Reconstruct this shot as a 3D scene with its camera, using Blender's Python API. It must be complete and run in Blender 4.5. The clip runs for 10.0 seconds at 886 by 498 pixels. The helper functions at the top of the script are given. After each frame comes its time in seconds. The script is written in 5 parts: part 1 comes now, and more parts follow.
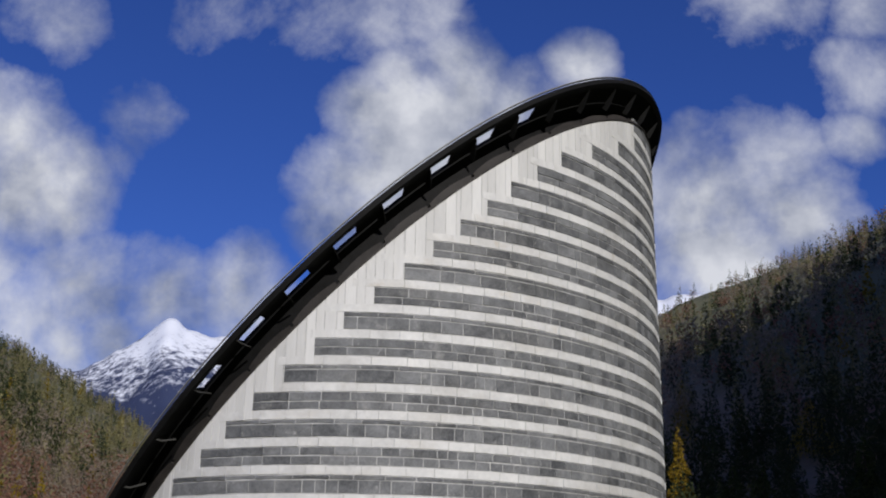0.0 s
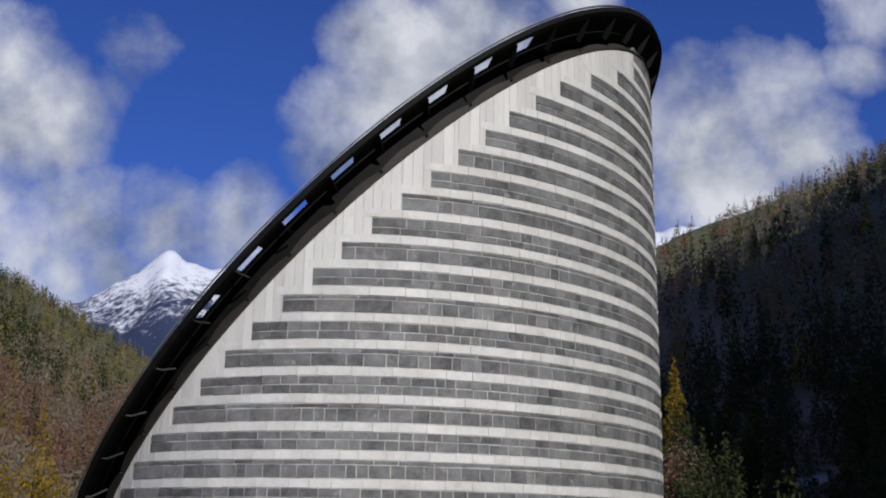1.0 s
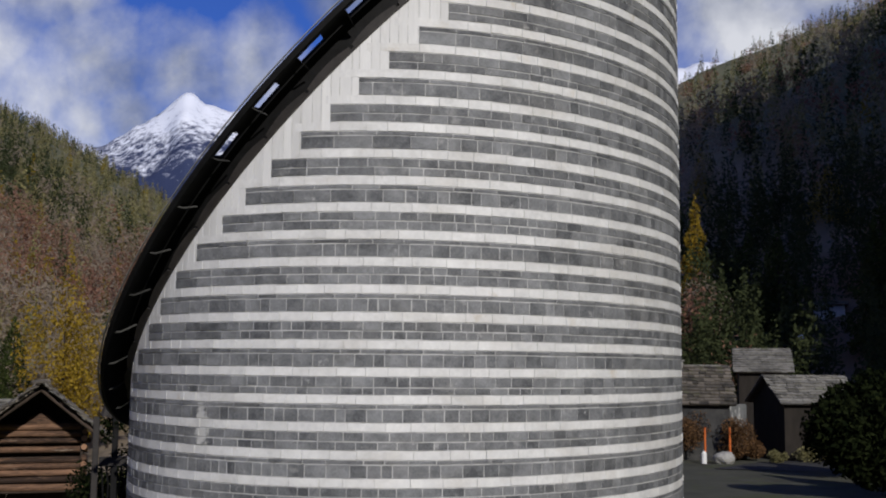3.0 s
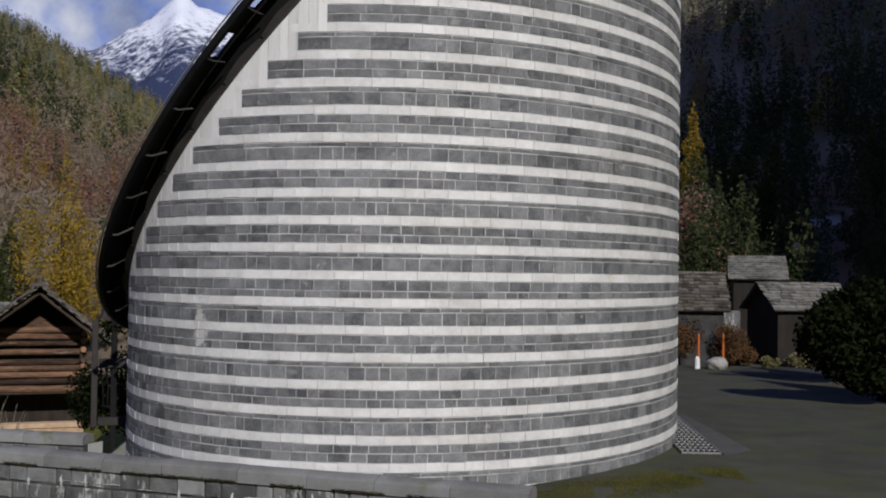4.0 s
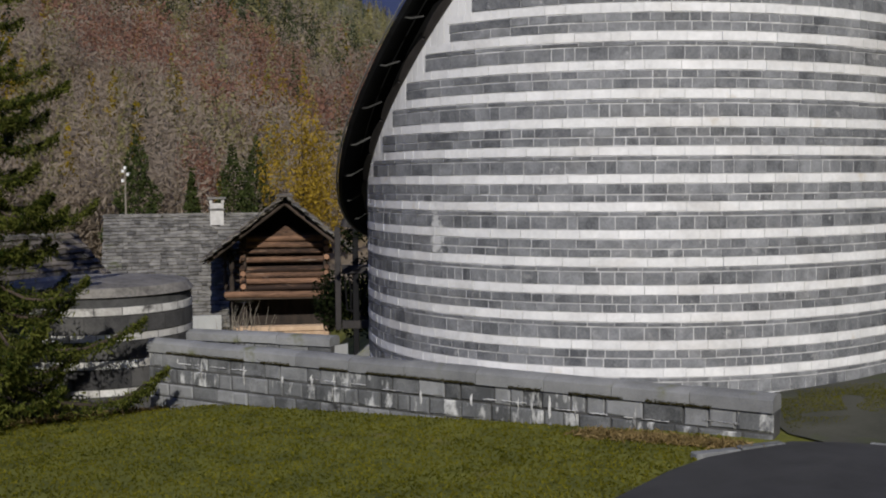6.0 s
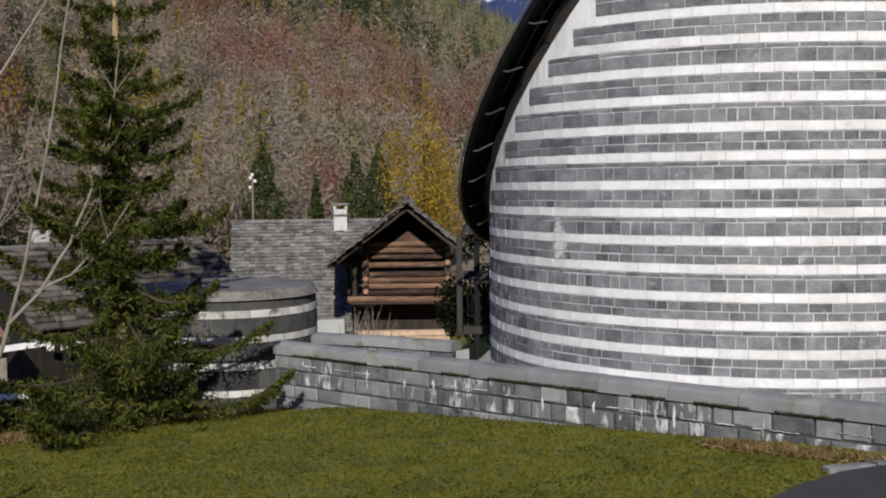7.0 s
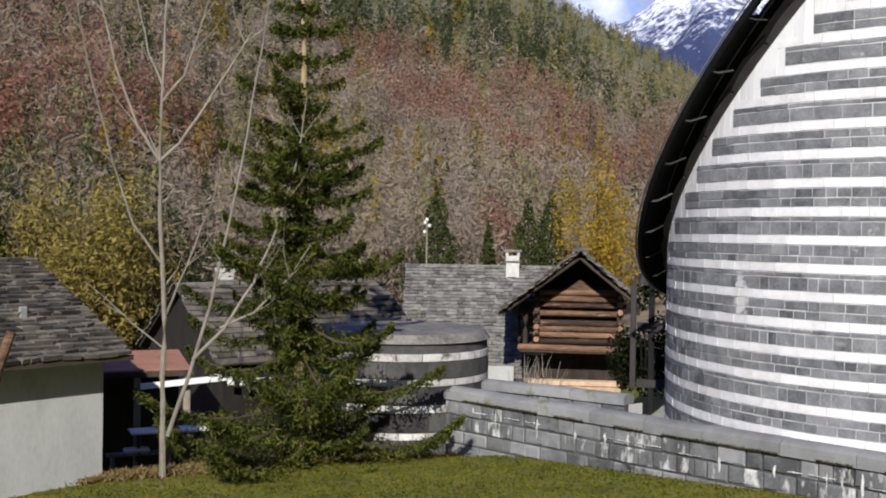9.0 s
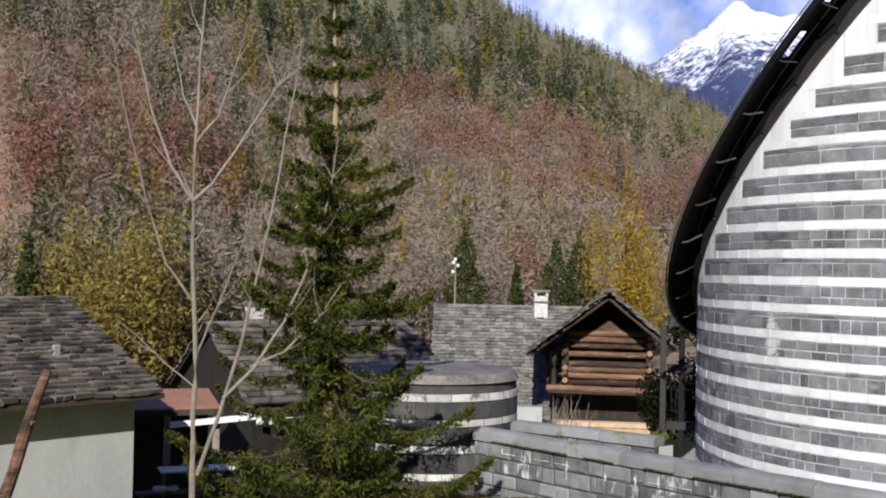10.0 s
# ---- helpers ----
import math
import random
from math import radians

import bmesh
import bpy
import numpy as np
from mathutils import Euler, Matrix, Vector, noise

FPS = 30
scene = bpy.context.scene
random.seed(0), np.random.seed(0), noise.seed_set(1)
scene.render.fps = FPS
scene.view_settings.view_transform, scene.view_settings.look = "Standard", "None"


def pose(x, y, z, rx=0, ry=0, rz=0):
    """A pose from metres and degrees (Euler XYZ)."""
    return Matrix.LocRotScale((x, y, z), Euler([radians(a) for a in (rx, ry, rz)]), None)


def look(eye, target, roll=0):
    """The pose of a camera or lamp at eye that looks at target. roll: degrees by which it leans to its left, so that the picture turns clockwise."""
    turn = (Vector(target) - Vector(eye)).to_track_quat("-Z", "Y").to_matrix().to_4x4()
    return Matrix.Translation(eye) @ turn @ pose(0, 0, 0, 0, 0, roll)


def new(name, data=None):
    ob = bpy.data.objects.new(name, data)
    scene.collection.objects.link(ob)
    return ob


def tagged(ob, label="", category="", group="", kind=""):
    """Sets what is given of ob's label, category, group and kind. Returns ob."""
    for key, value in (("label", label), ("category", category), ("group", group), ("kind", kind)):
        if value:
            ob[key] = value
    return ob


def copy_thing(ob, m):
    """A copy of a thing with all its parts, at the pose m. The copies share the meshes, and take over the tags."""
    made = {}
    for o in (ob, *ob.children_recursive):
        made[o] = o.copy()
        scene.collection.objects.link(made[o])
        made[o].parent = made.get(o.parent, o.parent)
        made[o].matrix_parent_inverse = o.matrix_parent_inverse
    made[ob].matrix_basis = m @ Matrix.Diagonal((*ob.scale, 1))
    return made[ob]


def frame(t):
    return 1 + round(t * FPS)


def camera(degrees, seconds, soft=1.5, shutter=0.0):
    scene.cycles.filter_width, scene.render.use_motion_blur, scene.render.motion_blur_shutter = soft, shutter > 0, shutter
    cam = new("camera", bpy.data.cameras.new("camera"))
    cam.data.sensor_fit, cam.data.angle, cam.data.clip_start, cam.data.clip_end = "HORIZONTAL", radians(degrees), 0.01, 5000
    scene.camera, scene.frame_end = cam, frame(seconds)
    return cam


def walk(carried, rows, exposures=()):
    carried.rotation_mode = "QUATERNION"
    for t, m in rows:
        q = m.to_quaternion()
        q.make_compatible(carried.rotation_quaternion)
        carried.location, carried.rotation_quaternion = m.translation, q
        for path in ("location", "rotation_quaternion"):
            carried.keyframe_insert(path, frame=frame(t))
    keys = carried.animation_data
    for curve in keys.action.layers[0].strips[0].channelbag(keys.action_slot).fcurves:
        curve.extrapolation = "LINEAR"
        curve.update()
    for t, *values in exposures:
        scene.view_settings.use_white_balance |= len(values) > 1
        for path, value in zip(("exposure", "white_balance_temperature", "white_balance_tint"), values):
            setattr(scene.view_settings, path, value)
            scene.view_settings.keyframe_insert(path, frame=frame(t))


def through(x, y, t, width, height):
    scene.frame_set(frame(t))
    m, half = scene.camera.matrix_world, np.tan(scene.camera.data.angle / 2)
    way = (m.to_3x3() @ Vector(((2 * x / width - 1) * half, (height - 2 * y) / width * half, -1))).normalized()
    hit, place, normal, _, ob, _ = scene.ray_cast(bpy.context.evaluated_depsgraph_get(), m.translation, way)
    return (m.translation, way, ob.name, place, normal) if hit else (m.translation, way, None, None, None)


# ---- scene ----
cam = camera(43.71, 10.0, soft=2.0)
ROWS = [
    (0.0, -0.011, -0.160, 4.235, 107.891, -0.961, -1.364),
    (0.5, -0.018, -0.126, 4.216, 106.884, -1.218, -1.381),
    (1.0, -0.001, -0.133, 4.203, 104.380, -0.921, -1.447),
    (1.5, 0.008, -0.160, 4.189, 102.921, -1.180, -1.104),
    (2.0, 0.006, -0.144, 4.161, 100.977, -0.994, -0.562),
    (2.5, -0.006, -0.063, 4.151, 98.763, -0.895, -0.345),
    (2.7, 0.035, -0.096, 4.114, 97.754, -0.584, -0.229),
    (3.8, 0.023, -0.047, 4.154, 91.987, -0.665, -0.467),
    (4.0, -0.001, -0.013, 4.070, 91.267, -0.786, -0.494),
    (4.5, 0.000, 0.000, 4.040, 88.829, -0.902, 0.018),
    (5.0, -0.020, 0.064, 4.016, 86.712, -0.589, 2.080),
    (5.5, -0.075, 0.120, 4.016, 86.045, -0.401, 6.835),
    (6.0, -0.097, 0.113, 4.024, 86.402, 0.401, 11.318),
    (7.5, -0.171, 0.099, 4.012, 86.939, 0.013, 20.440),
    (8.0, -0.202, 0.095, 4.019, 87.378, -0.405, 23.610),
    (8.5, -0.238, 0.136, 4.031, 88.108, -0.464, 25.602),
    (9.0, -0.277, 0.154, 4.046, 89.140, -0.902, 26.359),
    (9.5, -0.286, 0.099, 4.048, 90.157, -0.965, 26.747),
    (10.0, -0.285, 0.064, 4.055, 91.178, -1.124, 27.781),
]
walk(cam, [(t, pose(x, y, z, rx, ry, rz)) for t, x, y, z, rx, ry, rz in ROWS],
     [(0.0, -0.08), (2.7, -0.08), (4.5, -0.06), (6.0, 0.15), (7.5, 0.62), (9.0, 0.85), (10.0, 0.9)])

# ---- light ----
SUN_AZ, SUN_EL = 162.0, 30.0      # degrees clockwise from +y, and above the horizon
sun_dir = Vector((math.sin(radians(SUN_AZ)) * math.cos(radians(SUN_EL)), math.cos(radians(SUN_AZ)) * math.cos(radians(SUN_EL)), math.sin(radians(SUN_EL))))
sun = new("sun", bpy.data.lights.new("sun", "SUN"))
sun.data.energy, sun.data.angle, sun.data.color = 3.4, radians(0.55), (1.0, 0.955, 0.89)
sun.matrix_world = look(sun_dir * 100, (0, 0, 0))


class Nodes:
    """A small helper for node trees."""

    def __init__(self, tree):
        self.t = tree
        self.t.nodes.clear()

    def n(self, kind, ins=(), **attrs):
        node = self.t.nodes.new(kind)
        for k, v in attrs.items():
            if k == "noise_scale":
                node.inputs["Scale"].default_value = v
            elif k == "detail":
                node.inputs["Detail"].default_value = v
            elif k == "op":
                node.operation = v
            elif k == "blend":
                node.data_type = "RGBA"
                node.blend_type = v
            elif k == "feature":
                node.feature = v
            elif k == "sky":
                node.sky_type = v
            elif k == "clamp":
                node.use_clamp = v
        for key, v in (ins.items() if isinstance(ins, dict) else enumerate(ins)):
            if v is None:
                continue
            if isinstance(v, bpy.types.NodeSocket):
                self.t.links.new(v, node.inputs[key])
            else:
                node.inputs[key].default_value = v
        return node

    def math(self, op, a, b=None, c=None, clamp=False):
        return self.n("ShaderNodeMath", [a, b, c], op=op, clamp=clamp).outputs[0]

    def mix(self, fac, a, b, blend="MIX"):
        return self.n("ShaderNodeMix", {0: fac, 6: a, 7: b}, blend=blend).outputs[2]

    def ramp(self, fac, *stops):
        r = self.n("ShaderNodeValToRGB", [fac])
        e = r.color_ramp.elements
        while len(e) < len(stops):
            e.new(0.5)
        for el, (p, c) in zip(e, stops):
            el.position = p
            el.color = (*c, 1) if isinstance(c, tuple) else (c, c, c, 1)
        return r.outputs[0]

    def noise(self, vec, scale, detail=4.0, rough=0.55, dist=0.0):
        return self.n("ShaderNodeTexNoise", {"Vector": vec, "Scale": scale, "Detail": detail, "Roughness": rough, "Distortion": dist}).outputs[0]


def direction(az, el):
    az, el = radians(az), radians(el)
    return (math.sin(az) * math.cos(el), math.cos(az) * math.cos(el), math.sin(el))


# sky with broken cumulus
world = bpy.data.worlds.new("sky")
scene.world = world
world.use_nodes = True
w = Nodes(world.node_tree)
sky = w.n("ShaderNodeTexSky", sky="NISHITA")
sky.sun_disc, sky.sun_elevation, sky.sun_rotation = False, radians(SUN_EL), radians(SUN_AZ)
sky.altitude, sky.air_density, sky.dust_density, sky.ozone_density = 1200, 1.0, 0.3, 2.5
tint = w.mix(1.0, sky.outputs[0], (0.20, 0.33, 0.76, 1), "MULTIPLY")
gen = w.n("ShaderNodeTexCoord").outputs["Generated"]
# cloud banks: azimuth, elevation, half width in degrees, thickness
CLOUDS = [(-20.2, 19.2, 3.2, 1.0), (-22.4, 21.5, 3.0, 0.9), (-15.3, 23.3, 2.0, 0.62), (-16.8, 21.3, 1.5, 0.5),
          (-3.7, 21.0, 3.2, 1.0), (-1.0, 23.0, 3.5, 1.0), (2.0, 25.6, 3.2, 0.95), (-1.2, 26.3, 2.4, 0.8), (8.5, 27.2, 2.0, 0.9), (5.2, 24.3, 3.4, 0.95), (-5.0, 19.0, 2.4, 0.95), (-5.8, 21.4, 2.2, 0.9), (-2.4, 19.6, 2.6, 1.0), (-3.2, 24.6, 2.4, 0.9), (1.0, 21.0, 3.0, 0.9),
          (15.4, 20.5, 3.4, 1.0), (18.5, 21.3, 3.2, 1.0), (20.3, 19.3, 2.8, 1.0), (16.0, 17.3, 3.5, 1.0), (24.0, 25.0, 2.4, 0.85), (23.0, 22.6, 1.8, 0.8), (24.8, 28.5, 2.0, 0.8),
          (-18.0, 14.6, 3.0, 0.95), (-13.5, 14.8, 2.8, 0.9), (-9.5, 15.3, 2.8, 0.9), (-20.0, 13.0, 2.6, 1.0), (-18.4, 11.6, 2.4, 1.0), (-16.2, 12.2, 1.8, 1.0), (-22.5, 15.0, 3.0, 0.8), (-25.5, 14.0, 3.0, 0.8),
          (-11.0, 29.6, 3.4, 0.55), (-2.0, 30.6, 4.0, 0.62), (-6.0, 31.5, 4.0, 0.65), (16.0, 30.2, 2.0, 0.6), (-20.5, 28.2, 2.4, 0.6), (20.0, 32.0, 4.0, 0.7),
          (40, 35, 14, 0.8), (-45, 30, 12, 0.8), (100, 30, 20, 0.7), (-120, 35, 22, 0.7), (160, 40, 18, 0.7)]
bank = None
for az, el, half, thick in CLOUDS:
    d = w.n("ShaderNodeVectorMath", [gen, direction(az, el)], op="DOT_PRODUCT").outputs["Value"]
    spread = 1 - math.cos(radians(half * 1.5))
    v = w.math("MULTIPLY", w.math("SUBTRACT", 1.0, w.math("DIVIDE", w.math("SUBTRACT", 1.0, d), spread), clamp=True), thick)
    bank = v if bank is None else w.math("MAXIMUM", bank, v)
puff = w.noise(gen, 7.0, 8.0, 0.58, 0.25)
fine = w.noise(gen, 22.0, 6.0, 0.6)
dens = w.math("ADD", bank, w.math("MULTIPLY", w.math("SUBTRACT", puff, 0.5), 1.5))
dens = w.math("ADD", dens, w.math("MULTIPLY", w.math("SUBTRACT", fine, 0.5), 0.6))
cover = w.ramp(dens, (0.34, 0.0), (1.0, 1.0))
shade = w.ramp(w.math("ADD", w.noise(gen, 9.0, 5.0), w.math("MULTIPLY", dens, 0.12)), (0.42, (1.45, 1.75, 2.7)), (0.70, (5.9, 6.05, 6.6)))
both = w.mix(cover, tint, shade)
out = w.n("ShaderNodeOutputWorld", [w.n("ShaderNodeBackground", [both, 0.12]).outputs[0]])


# ---- materials ----
def material(name, build, rough=0.8, metal=0.0, bump=0.0, spec=0.4):
    """build(nodes, place) gives the colour socket, or (colour, height) with a bump."""
    m = bpy.data.materials.new(name)
    m.use_nodes = True
    k = Nodes(m.node_tree)
    geo = k.n("ShaderNodeTexCoord").outputs["Object"]
    got = build(k, geo)
    colour, height = got if isinstance(got, tuple) else (got, None)
    ins = {"Base Color": colour, "Roughness": rough, "Metallic": metal, "Specular IOR Level": spec}
    sh = k.n("ShaderNodeBsdfPrincipled", ins)
    if height is not None and bump:
        b = k.n("ShaderNodeBump", {"Height": height, "Distance": bump, "Strength": 1.0})
        k.t.links.new(b.outputs[0], sh.inputs["Normal"])
    k.n("ShaderNodeOutputMaterial", [sh.outputs[0]])
    return m


def leafy(name, lo, hi, scale, grain, vary, through=0.45):
    """Thin leaves that let some light through."""
    m = bpy.data.materials.new(name)
    m.use_nodes = True
    k = Nodes(m.node_tree)
    p = k.n("ShaderNodeTexCoord").outputs["Object"]
    c = speckled(lo, hi, scale, grain, vary)(k, p)[0]
    d = k.n("ShaderNodeBsdfDiffuse", [c]).outputs[0]
    t = k.n("ShaderNodeBsdfTranslucent", [c]).outputs[0]
    k.n("ShaderNodeOutputMaterial", [k.n("ShaderNodeMixShader", [through, d, t]).outputs[0]])
    return m


def rnd(k):
    """A random number for each object and each loose piece of a mesh."""
    a = k.n("ShaderNodeObjectInfo").outputs["Random"]
    b = k.n("ShaderNodeNewGeometry").outputs["Random Per Island"]
    return k.math("FRACT", k.math("ADD", k.math("MULTIPLY", a, 7.31), b))


def speckled(lo, hi, scale=6.0, grain=60.0, vary=0.25, streak=1.0, patches=None, along=1.0):
    def build(k, p):
        q = k.n("ShaderNodeMapping", {0: p, 3: (along, 1, streak)}).outputs[0]
        big, small = k.noise(q, scale, 5.0, 0.6, 0.4), k.noise(q, grain, 3.0)
        f = k.math("ADD", k.math("MULTIPLY", big, 0.65), k.math("MULTIPLY", small, 0.35))
        f = k.math("ADD", f, k.math("MULTIPLY", k.math("SUBTRACT", rnd(k), 0.5), vary))
        c = k.ramp(f, (0.30, lo), (0.70, hi))
        if patches:
            c = k.mix(k.ramp(k.noise(q, patches[0], 5.0, 0.65), (patches[1], 0.0), (patches[1] + 0.12, 1.0)), c, (*patches[2], 1))
        return c, f
    return build




def stained(build, smear):
    """Facing stone with faint weathering over several courses and one pale lime smear, at a place on the church."""
    def made(k, p):
        c, f = build(k, p)
        wide = k.noise(k.n("ShaderNodeMapping", {0: p, 3: (1, 1, 2.2)}).outputs[0], 0.42, 6.0, 0.65, 0.6)
        c = k.mix(k.ramp(wide, (0.36, 0.30), (0.50, 0.0)), c, (0.62, 0.57, 0.50, 1), "MULTIPLY")
        c = k.mix(k.ramp(k.noise(p, 1.9, 7.0, 0.7), (0.60, 0.0), (0.72, 0.5)), c, (0.44, 0.44, 0.43, 1))
        d = k.n("ShaderNodeVectorMath", [k.n("ShaderNodeMapping", {0: p, 1: tuple(-a * b for a, b in zip(smear, (5, 5, 1.9))), 3: (5, 5, 1.9)}).outputs[0]], op="LENGTH").outputs["Value"]
        d = k.math("ADD", d, k.math("MULTIPLY", k.math("SUBTRACT", k.noise(p, 5.0, 5.0, 0.7), 0.5), 2.2))
        return k.mix(k.ramp(d, (0.55, 0.85), (1.1, 0.0)), c, (0.60, 0.60, 0.585, 1)), f
    return made


SMEAR = (-1.80, -7.61, 2.94)
GNEISS = material("grey_gneiss", stained(speckled((0.070, 0.074, 0.081), (0.258, 0.266, 0.277), 3.2, 26.0, 0.22, patches=(3.4, 0.63, (0.42, 0.422, 0.42))), SMEAR), 0.75, bump=0.010)
MARBLE = material("white_marble", stained(speckled((0.58, 0.582, 0.58), (0.81, 0.81, 0.805), 1.8, 12.0, 0.10, patches=(1.3, 0.64, (0.60, 0.55, 0.47))), SMEAR), 0.6, bump=0.006)
MORTAR = material("pale_mortar", speckled((0.22, 0.222, 0.225), (0.70, 0.70, 0.695), 1.1, 9.0, 0.0), 0.9, bump=0.004)
SLAB = material("pale_concrete", speckled((0.61, 0.61, 0.605), (0.77, 0.77, 0.765), 2.5, 30.0, 0.30, 0.15), 0.75, bump=0.003)
STEEL = material("black_steel", speckled((0.004, 0.004, 0.004), (0.012, 0.012, 0.013), 4.0, 60.0, 0.1), 0.7, 0.0, 0.0, 0.15)
SCALLOP = material("dark_zinc", speckled((0.014, 0.012, 0.011), (0.036, 0.031, 0.029), 4.0, 40.0, 0.2), 0.7)
FIN = material("lit_bracket_steel", speckled((0.022, 0.022, 0.021), (0.062, 0.062, 0.060), 4.0, 40.0, 0.3), 0.9, 0.0, 0.0, 0.2)
BRACKET = material("weathered_plate", speckled((0.22, 0.22, 0.21), (0.36, 0.36, 0.34), 4.0, 40.0, 0.2), 0.5, 0.4)
GRASS = material("grass", speckled((0.040, 0.050, 0.006), (0.175, 0.175, 0.020), 1.3, 18.0, 0.0, patches=(0.6, 0.60, (0.15, 0.125, 0.045))), 0.9, bump=0.03)
LOW_FLOOR = speckled((0.12, 0.098, 0.066), (0.34, 0.26, 0.17), 0.02, 0.3, 0.0, patches=(0.012, 0.54, (0.28, 0.13, 0.08)))
HIGH_FLOOR = speckled((0.05, 0.055, 0.03), (0.17, 0.165, 0.09), 0.02, 0.3, 0.0)


def floor_build(k, p):
    """Brown leaf litter low on the slopes, dark conifer ground higher up."""
    z = k.n("ShaderNodeSeparateXYZ", [p]).outputs[2]
    h = k.math("ADD", k.math("MULTIPLY", z, 0.016), k.math("MULTIPLY", k.noise(p, 0.02, 4.0), 0.6))
    return k.mix(k.ramp(h, (0.75, 0.0), (1.0, 1.0)), LOW_FLOOR(k, p)[0], HIGH_FLOOR(k, p)[0])


FOREST = material("forest_floor", floor_build, 1.0)
ASPHALT = material("asphalt", speckled((0.018, 0.018, 0.019), (0.045, 0.045, 0.046), 1.2, 60.0, 0.0), 0.85, bump=0.004)
SLATE = material("stone_slate", speckled((0.045, 0.043, 0.040), (0.27, 0.26, 0.235), 2.6, 30.0, 0.20, patches=(1.2, 0.60, (0.09, 0.10, 0.05))), 0.85, bump=0.008)
LONE_SPRUCE = leafy("lone_spruce", (0.024, 0.038, 0.014), (0.105, 0.128, 0.042), 0.3, 3.0, 0.4)
LIMEWASH = material("dirty_limewash", speckled((0.36, 0.35, 0.33), (0.60, 0.59, 0.56), 5.0, 30.0, 0.1), 0.9, bump=0.004)
HUT_WALL = material("near_black_boards", speckled((0.006, 0.005, 0.004), (0.026, 0.021, 0.017), 3.0, 40.0, 0.2, 0.3), 0.95)
LONE_LARCH = leafy("lone_larch", (0.20, 0.14, 0.022), (0.50, 0.35, 0.05), 0.3, 3.0, 0.4)
OLD_SLATE = material("mossy_old_slate", speckled((0.030, 0.027, 0.023), (0.175, 0.152, 0.124), 2.0, 25.0, 0.36, patches=(1.4, 0.58, (0.085, 0.085, 0.045))), 0.9, bump=0.010)
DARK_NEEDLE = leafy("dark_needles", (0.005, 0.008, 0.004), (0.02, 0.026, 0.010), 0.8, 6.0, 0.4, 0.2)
MOSS = leafy("moss", (0.020, 0.019, 0.008), (0.07, 0.06, 0.024), 1.5, 8.0, 0.5, 0.2)
LOG = material("weathered_log", speckled((0.026, 0.014, 0.009), (0.32, 0.178, 0.106), 4.5, 30.0, 0.50, 1.0, (6.0, 0.62, (0.42, 0.34, 0.27)), 0.16), 0.85, bump=0.014)
TIMBER = material("dark_timber", speckled((0.018, 0.014, 0.011), (0.07, 0.05, 0.037), 4.0, 50.0, 0.3, 0.3), 0.9, bump=0.006)
FRESH = material("fresh_sawn_wood", speckled((0.36, 0.24, 0.15), (0.60, 0.44, 0.30), 4.0, 40.0, 0.3), 0.8, bump=0.004)
GRANITE = material("wall_granite", speckled((0.058, 0.061, 0.063), (0.24, 0.246, 0.248), 2.2, 40.0, 0.42, patches=(1.1, 0.60, (0.020, 0.020, 0.020))), 0.85, bump=0.012)
LIME = material("lime_stained_stone", speckled((0.04, 0.042, 0.043), (0.15, 0.155, 0.157), 3.0, 40.0, 0.3, 0.35, patches=(4.0, 0.53, (0.52, 0.525, 0.51))), 0.85, bump=0.010)
COPING = material("mossy_coping", speckled((0.13, 0.133, 0.133), (0.28, 0.285, 0.28), 1.2, 45.0, 0.25, patches=(1.1, 0.60, (0.13, 0.135, 0.07))), 0.85, bump=0.008)
PLASTER = material("grey_white_render", speckled((0.31, 0.315, 0.31), (0.43, 0.435, 0.425), 1.2, 18.0, 0.0, 0.4, patches=(0.8, 0.63, (0.27, 0.27, 0.26))), 0.9, bump=0.003)
RUST = material("rusty_sheet", speckled((0.16, 0.065, 0.04), (0.34, 0.17, 0.11), 1.5, 25.0, 0.1), 0.8)
WHITE = material("white_paint", speckled((0.66, 0.66, 0.65), (0.82, 0.82, 0.81), 3.0, 30.0, 0.1), 0.6)
ROCK = material("pale_boulder", speckled((0.20, 0.195, 0.18), (0.42, 0.41, 0.39), 3.0, 30.0, 0.0), 0.9, bump=0.02)
ORANGE = material("orange_paint", speckled((0.50, 0.10, 0.02), (0.65, 0.16, 0.03), 3.0, 30.0, 0.0), 0.6)
BARK = material("pale_bark", speckled((0.12, 0.105, 0.082), (0.29, 0.26, 0.21), 6.0, 40.0, 0.2, 0.3), 0.9, bump=0.006)
TRUNK = material("spruce_bark", speckled((0.16, 0.11, 0.06), (0.40, 0.30, 0.17), 6.0, 40.0, 0.2, 0.3), 0.9, bump=0.008)
GOLDEN = leafy("golden_larch", (0.15, 0.125, 0.04), (0.38, 0.31, 0.09), 0.3, 3.0, 0.5)
NEEDLE = leafy("spruce_needles", (0.021, 0.034, 0.008), (0.150, 0.162, 0.036), 1.2, 9.0, 0.55)
SPRUCE = leafy("far_spruce", (0.026, 0.037, 0.018), (0.105, 0.122, 0.056), 0.05, 0.6, 0.16)
LARCH = leafy("yellow_larch", (0.13, 0.10, 0.015), (0.42, 0.30, 0.03), 0.06, 0.7, 0.16)
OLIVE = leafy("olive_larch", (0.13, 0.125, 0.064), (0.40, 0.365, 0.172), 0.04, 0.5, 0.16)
BEECH = leafy("rusty_beech", (0.17, 0.096, 0.070), (0.40, 0.215, 0.15), 0.03, 0.5, 0.16)
TWIGS = leafy("bare_twigs", (0.235, 0.195, 0.148), (0.43, 0.36, 0.282), 0.03, 0.5, 0.16)
